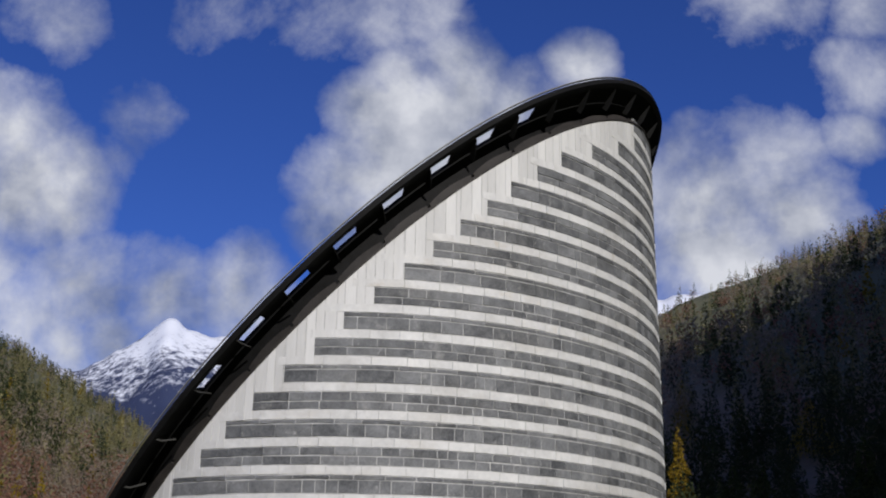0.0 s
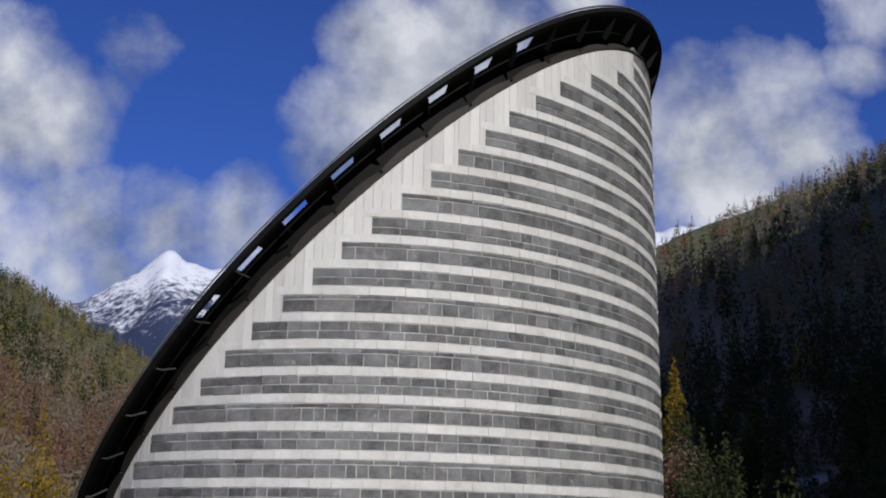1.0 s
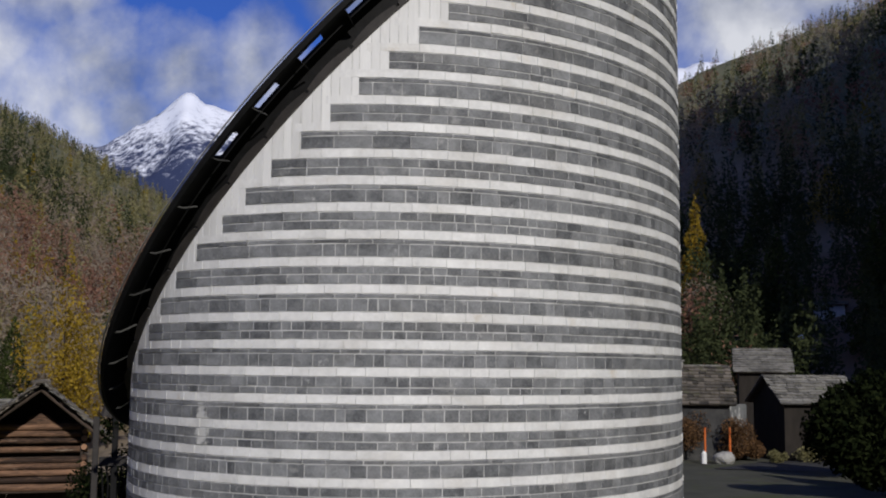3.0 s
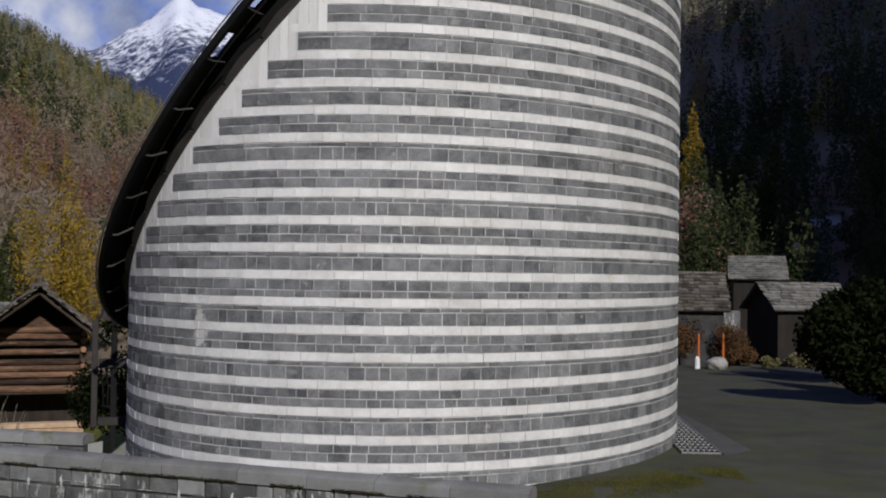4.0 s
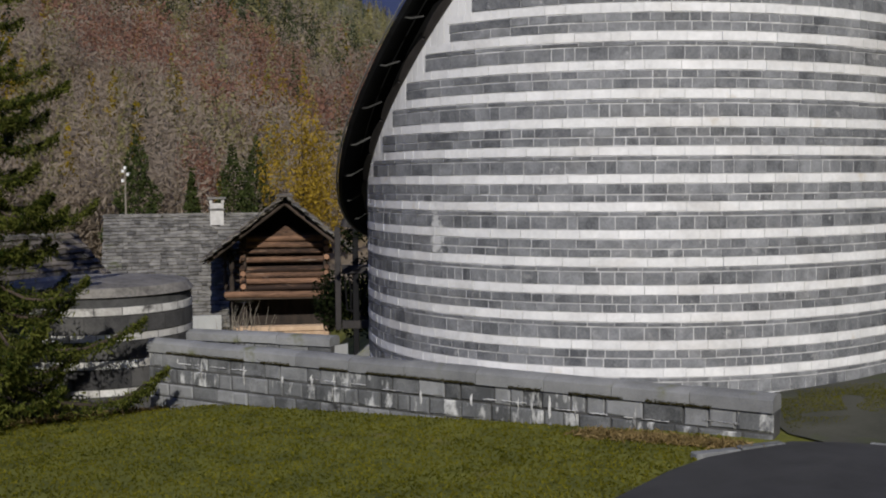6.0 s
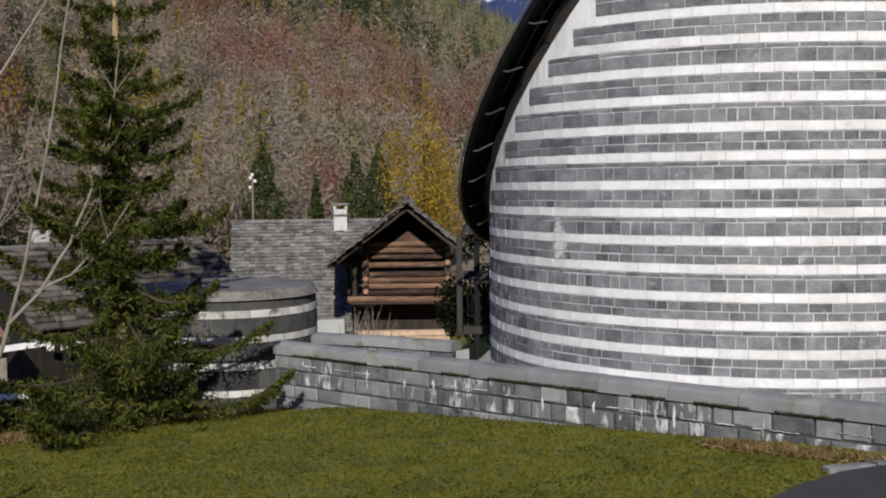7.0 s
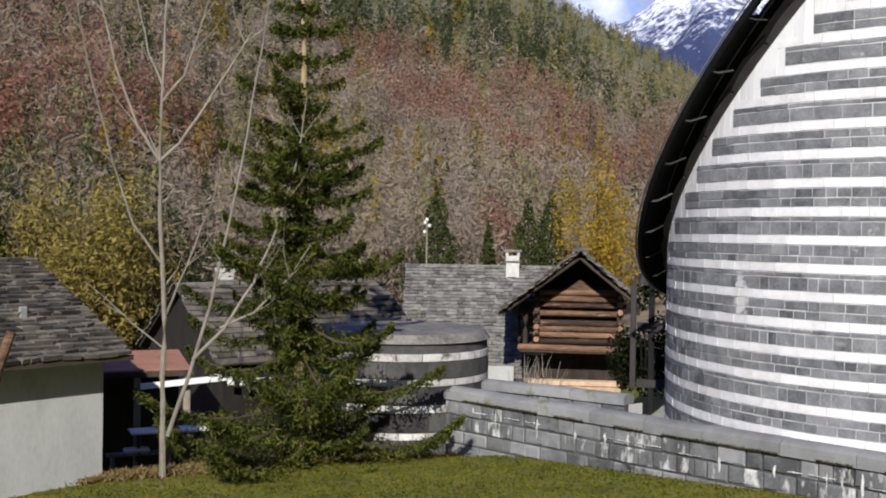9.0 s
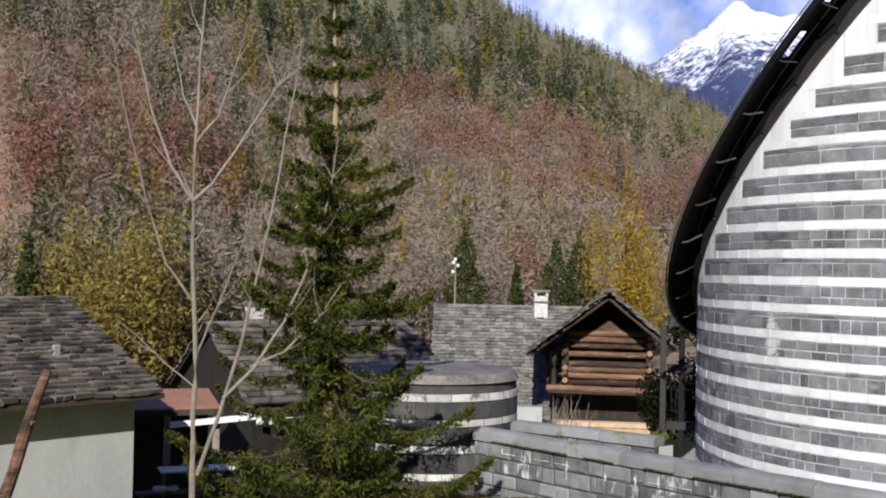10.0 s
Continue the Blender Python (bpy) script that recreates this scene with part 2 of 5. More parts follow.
DRY = leafy("dry_grass", (0.16, 0.12, 0.05), (0.38, 0.28, 0.13), 1.5, 12.0, 0.5)
BLADE = leafy("grass_blades", (0.060, 0.066, 0.007), (0.215, 0.198, 0.026), 0.8, 10.0, 0.30)


def snow_build(k, p):
    """Snowfields above, dark wooded rock dusted with snow below; the blue is painted shade."""
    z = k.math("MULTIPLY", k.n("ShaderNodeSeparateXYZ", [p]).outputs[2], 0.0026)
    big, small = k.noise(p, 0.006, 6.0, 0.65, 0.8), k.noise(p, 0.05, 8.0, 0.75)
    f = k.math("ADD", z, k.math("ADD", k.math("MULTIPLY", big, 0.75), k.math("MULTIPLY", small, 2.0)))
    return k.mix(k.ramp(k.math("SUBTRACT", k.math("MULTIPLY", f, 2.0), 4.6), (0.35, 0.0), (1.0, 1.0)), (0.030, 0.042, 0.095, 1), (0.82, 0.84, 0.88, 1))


SNOW = material("snow_and_shaded_rock", snow_build, 0.8)
DARK_MORTAR = material("dark_mortar", speckled((0.03, 0.03, 0.03), (0.09, 0.09, 0.088), 3.0, 40.0, 0.0), 0.95)
DIRTY_GNEISS = material("blackened_gneiss", speckled((0.022, 0.022, 0.023), (0.085, 0.083, 0.08), 2.0, 30.0, 0.4), 0.85, bump=0.006)
DIRTY_MARBLE = material("dirty_marble", speckled((0.30, 0.29, 0.27), (0.66, 0.65, 0.62), 2.4, 20.0, 0.30, patches=(2.2, 0.60, (0.06, 0.057, 0.053))), 0.8, bump=0.004)
DIRTY_SLAB = material("dirty_cover_slab", speckled((0.03, 0.028, 0.026), (0.27, 0.255, 0.23), 1.3, 14.0, 0.0), 0.9, bump=0.006)
GRAVEL = material("mossy_gravel", speckled((0.026, 0.028, 0.018), (0.082, 0.08, 0.06), 0.7, 40.0, 0.0, patches=(0.5, 0.53, (0.055, 0.066, 0.022))), 0.95, bump=0.01)


# ---- building helpers ----
def mesh_of(bm, name):
    me = bpy.data.meshes.new(name)
    bm.to_mesh(me)
    bm.free()
    return me


def part(name, bm, mat, parent, label="", kind=""):
    me = mesh_of(bm, name) if isinstance(bm, bmesh.types.BMesh) else bm
    if mat and not me.materials:
        me.materials.append(mat)
    ob = new(name, me)
    ob.parent = parent
    return tagged(ob, label, "", "", kind)


def base(name, m, label, category, group="", kind=""):
    ob = new(name)
    ob.matrix_world = m
    ob.empty_display_size = 0.2
    return tagged(ob, label, category, group, kind)


def solid(name, bm, mat, label="", category="", group="", kind="", m=None):
    me = mesh_of(bm, name) if isinstance(bm, bmesh.types.BMesh) else bm
    me.materials.append(mat)
    ob = new(name, me)
    if m is not None:
        ob.matrix_world = m
    return tagged(ob, label, category, group, kind)


def raw(verts, faces, name, smooth=False):
    me = bpy.data.meshes.new(name)
    me.from_pydata([tuple(v) for v in verts], [], faces)
    me.update()
    if smooth:
        me.polygons.foreach_set("use_smooth", [True] * len(me.polygons))
    return me


def box(bm, x0, y0, z0, x1, y1, z1, m=None, bevel=0.0):
    """An axis-aligned box, moved by m, with its edges broken by bevel."""
    vs = [bm.verts.new((x, y, z)) for x in (x0, x1) for y in (y0, y1) for z in (z0, z1)]
    fs = [bm.faces.new([vs[i] for i in q]) for q in ((0, 1, 3, 2), (4, 6, 7, 5), (0, 4, 5, 1), (2, 3, 7, 6), (0, 2, 6, 4), (1, 5, 7, 3))]
    got = vs
    if bevel:
        r = bmesh.ops.bevel(bm, geom=list({e for f in fs for e in f.edges}), offset=bevel, segments=1, affect="EDGES")
        got = list({v for f in r["faces"] for v in f.verts} | {v for v in vs if v.is_valid})
    if m is not None:
        for v in got:
            v.co = m @ v.co
    return got


def beam(bm, a, b, wide, high, bevel=0.0, twist=0.0):
    """A squared beam from a to b."""
    a, b = Vector(a), Vector(b)
    d = b - a
    q = d.to_track_quat("Z", "Y").to_matrix().to_4x4()
    return box(bm, -wide / 2, -high / 2, 0, wide / 2, high / 2, d.length, Matrix.Translation(a) @ q @ pose(0, 0, 0, 0, 0, twist), bevel)


def rod(bm, pts, radii, sides=8, cap=True):
    """A tapered round rod along points."""
    rings = []
    for i, p in enumerate(pts):
        p = Vector(p)
        d = (Vector(pts[min(i + 1, len(pts) - 1)]) - Vector(pts[max(i - 1, 0)])).normalized()
        q = d.to_track_quat("Z", "Y").to_matrix()
        r = radii[i] if isinstance(radii, (list, tuple)) else radii
        rings.append([bm.verts.new(p + q @ Vector((r * math.cos(2 * math.pi * k / sides), r * math.sin(2 * math.pi * k / sides), 0))) for k in range(sides)])
    for a, b in zip(rings, rings[1:]):
        for k in range(sides):
            bm.faces.new((a[k], a[(k + 1) % sides], b[(k + 1) % sides], b[k]))
    if cap:
        bm.faces.new(rings[0][::-1])
        bm.faces.new(rings[-1])


def lerp_table(table, x):
    if x <= table[0][0]:
        return table[0][1]
    for (a, va), (b, vb) in zip(table, table[1:]):
        if x <= b:
            return va + (vb - va) * (x - a) / (b - a)
    return table[-1][1]


def smooth(x):
    x = min(1.0, max(0.0, x))
    return x * x * (3 - 2 * x)


# ---- ground ----
WALL_A, WALL_B = Vector((1.85, 18.15)), Vector((-11.2, 23.4))     # the boundary wall's two ends


def ground_z(x, y):
    r, az = math.hypot(x, y), math.degrees(math.atan2(x, y))
    z = -0.25 - 0.055 * max(0.0, -x) if x < 0 else -0.25 + 0.03 * min(x, 4)
    z += 0.25 * smooth((y - 18.0) / 3.0) * smooth((x + 1) / 3)
    z -= 0.022 * max(0.0, r - 28) * smooth((az + 2) / 12) if r < 75 else 0.022 * 47 * smooth((az + 2) / 12)
    z += -1.7 * smooth((r - 23.9) / 5) * smooth((-az - 14) / 6)
    near = smooth((11.0 - r) / 7.0)
    return z * (1 - near) + 2.45 * near


# unseen ridge at azimuth 60 to 130 is added to shade the right slope
RIDGE = [(-180, 16), (-120, 18), (-70, 24), (-40, 20), (-25.2, 14.1), (-22.9, 12.75), (-20.2, 11.8), (-17.9, 10.6), (-15.8, 9.1), (-13.4, 8.0), (-9, 5.5), (-4, 4.5), (4, 7), (10, 13), (12.6, 14.6), (16.5, 16.1), (19.4, 17.4), (22.2, 18.1), (24.2, 18.9), (35, 26), (60, 47), (90, 60), (115, 60), (130, 42), (150, 20), (180, 16)]
FAR = [(-180, 700), (-25, 700), (-10, 900), (0, 800), (10, 620), (25, 520), (40, 300), (60, 130), (115, 110), (130, 160), (150, 500), (180, 700)]
FOOT = [(-180, 60), (-40, 75), (-20, 95), (-8, 120), (0, 130), (10, 80), (25, 75), (60, 50), (90, 40), (120, 42), (180, 60)]


def hill_z(x, y):
    r, az = math.hypot(x, y), math.degrees(math.atan2(x, y))
    far, foot = lerp_table(FAR, az), lerp_table(FOOT, az)
    top = math.tan(radians(lerp_table(RIDGE, az))) * far - 3
    if r < foot:
        return ground_z(x, y)
    f = (r - foot) / (far - foot)
    rise = f ** 0.9 if f < 1 else 1 + 0.15 * (f - 1)
    rough = noise.fractal(Vector((x * 0.012, y * 0.012, 3.1)), 1.0, 2.0, 5) * 9 * smooth(f * 4)
    edge = smooth(abs(1 - f) / 0.12) if f < 1 else 1.0
    g = ground_z(x * foot / r, y * foot / r)
    return g + (top - g) * rise + rough * (0.35 + 0.65 * edge)


def polar_sheet(name, radii, az0, az1, step, height, mat, label, category):
    n = int(round((az1 - az0) / step)) + 1
    verts, faces = [], []
    for r in radii:
        for i in range(n):
            a = radians(az0 + i * step)
            x, y = r * math.sin(a), r * math.cos(a)
            verts.append((x, y, height(x, y)))
    for j in range(len(radii) - 1):
        for i in range(n - 1):
            faces.append((j * n + i, j * n + i + 1, (j + 1) * n + i + 1, (j + 1) * n + i))
    me = raw(verts, faces, name, True)
    me.materials.append(mat)
    return tagged(new(name, me), label, category, kind="structure")


near_r = [0.01, 3, 5, 6.5, 8, 9.5, 11, 12, 13, 14] + [14 + 0.5 * i for i in range(1, 45)] + [37 + 2 * i for i in range(14)]
far_r = [65 + 5 * i for i in range(8)] + [105 * 1.05 ** i for i in range(58)]
ground = polar_sheet("ground", near_r + far_r, -180, 180, 1.5, hill_z, FOREST, "rough autumn ground rising into steep wooded valley sides", "ground")
ground.data.materials.append(GRASS)
for poly in ground.data.polygons:
    c = poly.center
    if math.hypot(c.x, c.y) < 60:
        poly.material_index = 1

# ---- church ----
PITCH = 0.5                        # one white course and one grey band
A, B, TH = 6.509, 7.921, radians(-17.2)     # half axes of the plan: across the slope's line, and along the ridge
CHURCH = pose(-0.477, 27.966, 0, 0, 0, -17.2)
EYE = 4.04
Z_BAND = EYE + PITCH * 0.775       # lower edge of the white course number 0


def rim(a, out=0.0):
    """A point of the plan at the angle a, moved out by out."""
    p = Vector((A * math.cos(a), B * math.sin(a)))
    n = Vector((math.cos(a) / A, math.sin(a) / B)).normalized()
    return p + n * out


def slope_z(u):
    """Height of the roof's plane."""
    return EYE + PITCH * 10.39 + 1.005 * u


def head_z(p):
    """Height of the wall's head at a point of the plan."""
    return slope_z(p.x) - 0.10 + 0.045 * p.y


def band_z(k):
    """Lower edge of the white course number k, counted downwards."""
    return Z_BAND - k * (PITCH if k > 0 else 0.507)


STEP_U = [(-0.3, -9.37), (0.75, -8.5), (1.77, -7.36), (2.79, -6.45), (3.79, -5.41), (4.8, -4.22), (5.8, -2.9), (6.8, -1.85), (7.8, -0.75), (8.8, 0.43), (9.8, 1.54), (10.86, 2.63), (11.86, 3.68), (12.89, 4.73), (13.96, 5.77), (15, 6.71), (16.05, 7.66), (17.08, 8.47), (18.09, 9.38), (19.09, 10.19), (19.98, 11.15), (20.91, 11.99), (21.75, 12.64)]

# arc length table of the plan
ARC = [0.0]
NARC = 1440
for i in range(NARC):
    ARC.append(ARC[-1] + (rim(2 * math.pi * (i + 1) / NARC) - rim(2 * math.pi * i / NARC)).length)


def angle_at(s):
    s = s % ARC[-1]
    i = min(NARC - 1, int(np.searchsorted(ARC, s, side="right")) - 1)
    return 2 * math.pi * (i + (s - ARC[i]) / (ARC[i + 1] - ARC[i])) / NARC


TAU = 2 * math.pi

church = base("church", CHURCH, "tall elliptical church of striped white marble and grey gneiss, slanting roof", "church")

# core wall, cut by the slanting roof plane
verts, faces = [], []
N = 240
for i in range(N):
    a = 2 * math.pi * i / N
    for out in (-0.002, -0.9):
        p = rim(a, out)
        verts.append((p.x, p.y, -0.8))
        verts.append((p.x, p.y, head_z(p)))
for i in range(N):
    j = (i + 1) % N
    faces += [(4 * i, 4 * j, 4 * j + 1, 4 * i + 1), (4 * i + 3, 4 * j + 3, 4 * j + 2, 4 * i + 2), (4 * i + 1, 4 * j + 1, 4 * j + 3, 4 * i + 3)]
part("wall_core", raw(verts, faces, "wall_core"), MORTAR, church)


def stone_box(verts, faces, s0, s1, z0, z1, out, top0=None, top1=None):
    """A facing stone between two arc lengths and heights, standing out from the core."""
    i = len(verts)
    a0, a1 = angle_at(s0), angle_at(s1)
    t0, t1 = (z1 if top0 is None else top0), (z1 if top1 is None else top1)
    c = 0.005
    out += (s1 - s0) ** 2 / 48
    am, an = angle_at(s0 + c), angle_at(s1 - c)
    for a, o, za, zb in ((a0, -0.05, z0, t0), (a1, -0.05, z0, t1), (am, out, z0 + c, t0 - c), (an, out, z0 + c, t1 - c)):
        p = rim(a, o)
        verts += [(p.x, p.y, za), (p.x, p.y, zb)]
    for q in ((4, 6, 7, 5), (0, 4, 5, 1), (6, 2, 3, 7), (5, 7, 3, 1), (0, 2, 6, 4)):
        faces.append(tuple(i + k for k in q))


R = random.Random(11)
grey, white, slabs, near_stones = ([], []), ([], []), ([], []), []
L = ARC[-1]
cuts = []
for k in range(-24, 10):
    zb = band_z(k)
    zw = zb + PITCH * 0.335
    if zb > slope_z(A):
        continue
    # white course above zb
    s = R.random()
    while s < L:
        e = min(s + R.uniform(0.32, 0.70), L + 0.3)
        if min(head_z(rim(angle_at(s))), head_z(rim(angle_at(e)))) > zw + 0.05:
            stone_box(*white, s + 0.001, e - 0.001, zb + R.uniform(-0.004, 0.006), zw + R.uniform(-0.008, 0.004), R.uniform(0.004, 0.009))
        s = e
    # grey band below zb, down to the next white course, from step to step round the front
    top, low = zb, zb - PITCH * 0.665
    edge = lerp_table(STEP_U, (zb - EYE) / PITCH) * PITCH if zb - EYE > -0.3 * PITCH else -99
    if edge > A - 0.05 or top < -0.4:
        continue
    reach = float(np.interp(math.acos(max(-1.0, edge / A)) / TAU * NARC, range(NARC + 1), ARC))
    cuts += [reach, L - reach]
    if k % 2 == 0:
        courses = [(top - 0.085, top, 0.36, 0.72), (low, top - 0.085, 0.18, 0.44)]
    else:
        mid = (top + low) / 2 + R.uniform(-0.03, 0.03)
        courses = [(mid, top, 0.20, 0.48), (low, mid, 0.20, 0.46)]
    for z0, z1, w0, w1 in courses:
        s, end = L - reach, L + reach
        first = s
        while s < end:
            wide = min(0.72, R.uniform(w0, w1) * (R.uniform(1.3, 2.4) if edge > -90 and s - first < 2.5 else 1.0))
            e = min(s + wide, end)
            if end - e < 0.12:
                e = end
            gap = R.uniform(0.003, 0.008)
            args = (s + (gap if s > first else 0), e - gap, z0 + R.uniform(0.004, 0.011), z1 - R.uniform(0.004, 0.011), R.uniform(0.002, 0.010))
            a = angle_at((s + e) / 2)
            if 0 <= k <= 6 and -2.10 < a - TAU < -1.15 and len(near_stones) < 290:
                near_stones.append(args)
            else:
                stone_box(*grey, *args)
            s = e
# pale upright slabs between the steps and the roof
s = 0.0
while s < L:
    e = min([L, s + R.uniform(0.16, 0.24)] + [c for c in cuts if s + 1e-4 < c < s + 0.2])
    um = rim(angle_at((s + e) / 2)).x
    # the highest grey band reached at this place
    low = None
    for k in range(-24, 3):
        zb = band_z(k)
        edge = lerp_table(STEP_U, (zb - EYE) / PITCH) * PITCH if zb - EYE > -0.3 * PITCH else -99
        if um > edge:
            low = zb
            break
    h0, h1 = head_z(rim(angle_at(s))), head_z(rim(angle_at(e)))
    if low is not None and low < min(h0, h1) - 0.02:
        stone_box(*slabs, s + 0.0015, e - 0.0015, low + 0.004, 0, R.uniform(0.005, 0.009), h0, h1)
    s = e
part("stonework", raw(*grey, "stonework"), GNEISS, church, "grey gneiss stones with pale joints", "stuff")
part("marble_banding", raw(*white, "marble_banding"), MARBLE, church, "white marble courses", "stuff")
part("slab_facing", raw(*slabs, "slab_facing"), SLAB, church, "pale upright slabs under the roof edge", "stuff")
for args in near_stones:
    v, f = [], []
    stone_box(v, f, *args)
    part("stone", raw(v, f, "stone"), GNEISS, church)

# roof: a slanting glazed disc on radial brackets, wider than the wall
OVER, UP = 0.48, 0.20


def roof_point(a, out, up):
    """A point over the rim: out along the plan's normal, up square to the slope; the eave narrows behind the top."""
    back = smooth((a % TAU) / 0.35) * smooth((1.7 - a % TAU) / 0.5)
    p = rim(a, out * (1 - 0.5 * back) if out > 0 else out)
    c = math.sqrt(0.5)
    return Vector((p.x - up * c, p.y, slope_z(p.x) + up * c))


def sweep(a0, a1, n, section, closed=True):
    """A band of the given cross-section (out, up) along the rim."""
    vs, fs, m = [], [], len(section)
    for i in range(n + (0 if closed else 1)):
        a = a0 + (a1 - a0) * i / n
        vs += [roof_point(a, o, u) for o, u in section]
    for i in range(n):
        j = (i + 1) % n if closed else i + 1
        for q in range(m):
            fs.append((i * m + q, j * m + q, j * m + (q + 1) % m, i * m + (q + 1) % m))
    if not closed:
        fs += [tuple(range(m)), tuple(n * m + q for q in reversed(range(m)))]
    return vs, fs


def head_point(a, out, up):
    """A point over the wall's head."""
    p = rim(a, out)
    c = math.sqrt(0.5)
    return Vector((p.x - up * c, p.y, head_z(p) + up * c))


def head_band(n, section):
    vs, fs, m = [], [], len(section)
    for i in range(n):
        vs += [head_point(TAU * i / n, o, u) for o, u in section]
    for i in range(n):
        fs += [(i * m + q, (i + 1) % n * m + q, (i + 1) % n * m + (q + 1) % m, i * m + (q + 1) % m) for q in range(m)]
    return vs, fs


part("wall_coping", raw(*head_band(240, [(0.03, -0.015), (0.045, 0.03), (-0.6, 0.03), (-0.6, -0.015)]), "wall_coping"), SCALLOP, church, "thin dark metal coping")
# dark set-back strip, added as shade between the wall's head and the roof
vs, fs = [], []
for i in range(240):
    a = TAU * i / 240
    vs += [head_point(a, -0.22, 0.02), head_point(a, -0.30, 0.02), roof_point(a, -0.30, UP), roof_point(a, -0.22, UP)]
for i in range(240):
    j = (i + 1) % 240
    fs += [(4 * i + q, 4 * j + q, 4 * j + (q + 1) % 4, 4 * i + (q + 1) % 4) for q in range(4)]
part("clerestory", raw(vs, fs, "clerestory"), STEEL, church, "dark set-back strip painting in the shade under the roof")
gutter = part("gutter", raw(*sweep(0, TAU, 240, [(OVER - 0.10, UP - 0.03), (OVER, UP - 0.02), (OVER + 0.03, UP + 0.08), (OVER - 0.01, UP + 0.11), (OVER - 0.14, UP + 0.10)]), "gutter"), STEEL, church)
part("ring_beam", raw(*sweep(0, TAU, 240, [(-0.30, UP - 0.06), (0.08, UP - 0.06), (0.08, UP + 0.04), (-0.30, UP + 0.04)]), "ring_beam"), STEEL, church)
part("drip_edge", raw(*sweep(0, TAU, 240, [(OVER + 0.02, UP + 0.115), (OVER + 0.05, UP + 0.115), (OVER + 0.05, UP + 0.135), (OVER + 0.02, UP + 0.135)]), "drip_edge"), BRACKET, church)
# glazed skin inside the gutter
verts = [roof_point(TAU * i / 120, -0.25, UP + 0.06) for i in range(120)]
part("glazing", raw(verts, [tuple(range(120))], "glazing"), STEEL, church, "dark sloping roof glazing")
BAYS = 46
cum = [0.0]
for i in range(720):
    cum.append(cum[-1] + (roof_point(TAU * (i + 1) / 720, 0, 0) - roof_point(TAU * i / 720, 0, 0)).length)
bay = [TAU * float(np.interp(cum[-1] * i / BAYS, cum, range(721))) / 720 for i in range(BAYS + 1)]
for i in range(BAYS):
    a0, a1 = bay[i], bay[i + 1]
    am = (a0 + a1) / 2
    # soffit panel, leaving a slit to the sky
    f0 = a0 + (a1 - a0) * (0.5 if -1.5 < rim(am).x < 5.0 else 0.02)
    part("soffit_panel", raw(*sweep(f0, a1, 4, [(0.07, UP - 0.03), (OVER - 0.09, UP - 0.01), (OVER - 0.09, UP + 0.03), (0.07, UP + 0.03)], False), "soffit_panel"), STEEL, church)
    # arched infill between the brackets on the wall head
    vs, fs, n = [], [], 8
    for j in range(n + 1):
        a = a0 + (a1 - a0) * (0.03 + 0.94 * j / n)
        h = 0.06 + 0.10 * math.sin(math.pi * (0.12 + 0.76 * j / n))
        vs += [head_point(a, o, u) for o, u in ((0.02, 0.03), (0.05, h), (-0.05, h), (-0.07, 0.03))]
    for j in range(n):
        fs += [(4 * j + q, 4 * j + 4 + q, 4 * j + 4 + (q + 1) % 4, 4 * j + (q + 1) % 4) for q in range(4)]
    fs += [(0, 1, 2, 3), (4 * n + 3, 4 * n + 2, 4 * n + 1, 4 * n)]
    part("infill_arch", raw(vs, fs, "infill_arch"), SCALLOP, church)
    # bracket: a thin upright plate under the soffit with a raised tip
    t = (roof_point(a0 + 0.01, 0.2, 0) - roof_point(a0 - 0.01, 0.2, 0)).normalized() * 0.007
    edge = [(0.04, UP - 0.135), (0.04, UP - 0.175), (OVER - 0.15, UP - 0.11), (OVER - 0.06, UP - 0.02), (OVER - 0.06, UP + 0.02), (OVER - 0.165, UP - 0.075)]
    vs = [roof_point(a0, o, u) + t * q for q in (-1, 1) for o, u in edge]
    fs = [(5, 4, 3, 2, 1, 0), (6, 7, 8, 9, 10, 11)] + [(q, (q + 1) % 6, 6 + (q + 1) % 6, 6 + q) for q in range(6)]
    # sun grazing the lower struts is put into their lighter steel
    if rim(a0).x < 1.0:
        part("bracket", raw(vs, fs, "bracket"), FIN, church, "thin strut under the eave, greyer for the sun grazing it")
        continue
    edge = [(-0.02, UP - 0.19), (0.10, UP - 0.17), (OVER - 0.12, UP - 0.05), (OVER - 0.12, UP + 0.02), (-0.02, UP + 0.02)]
    vs = [roof_point(a0, o, u) + t * 2 * q for q in (-1, 1) for o, u in edge]
    fs = [(4, 3, 2, 1, 0), (5, 6, 7, 8, 9)] + [(q, (q + 1) % 5, 5 + (q + 1) % 5, 5 + q) for q in range(5)]
    part("gusset", raw(vs, fs, "gusset"), STEEL, church)

# ---- distance: snow peak ----
PEAK = [(-30, 6), (-22, 8.5), (-18.6, 11.0), (-17.5, 10.7), (-16.5, 11.2), (-15.6, 11.9), (-14.8, 12.4), (-14.0, 13.0), (-13.5, 13.55), (-13.1, 13.73), (-12.8, 13.65), (-12.3, 13.3), (-11.6, 13.2), (-11.0, 12.9), (-10.2, 13.0), (-8, 12.0), (-4, 10), (0, 9), (6, 12), (12.5, 15.25), (14.0, 15.45), (18, 15.2), (24, 14)]


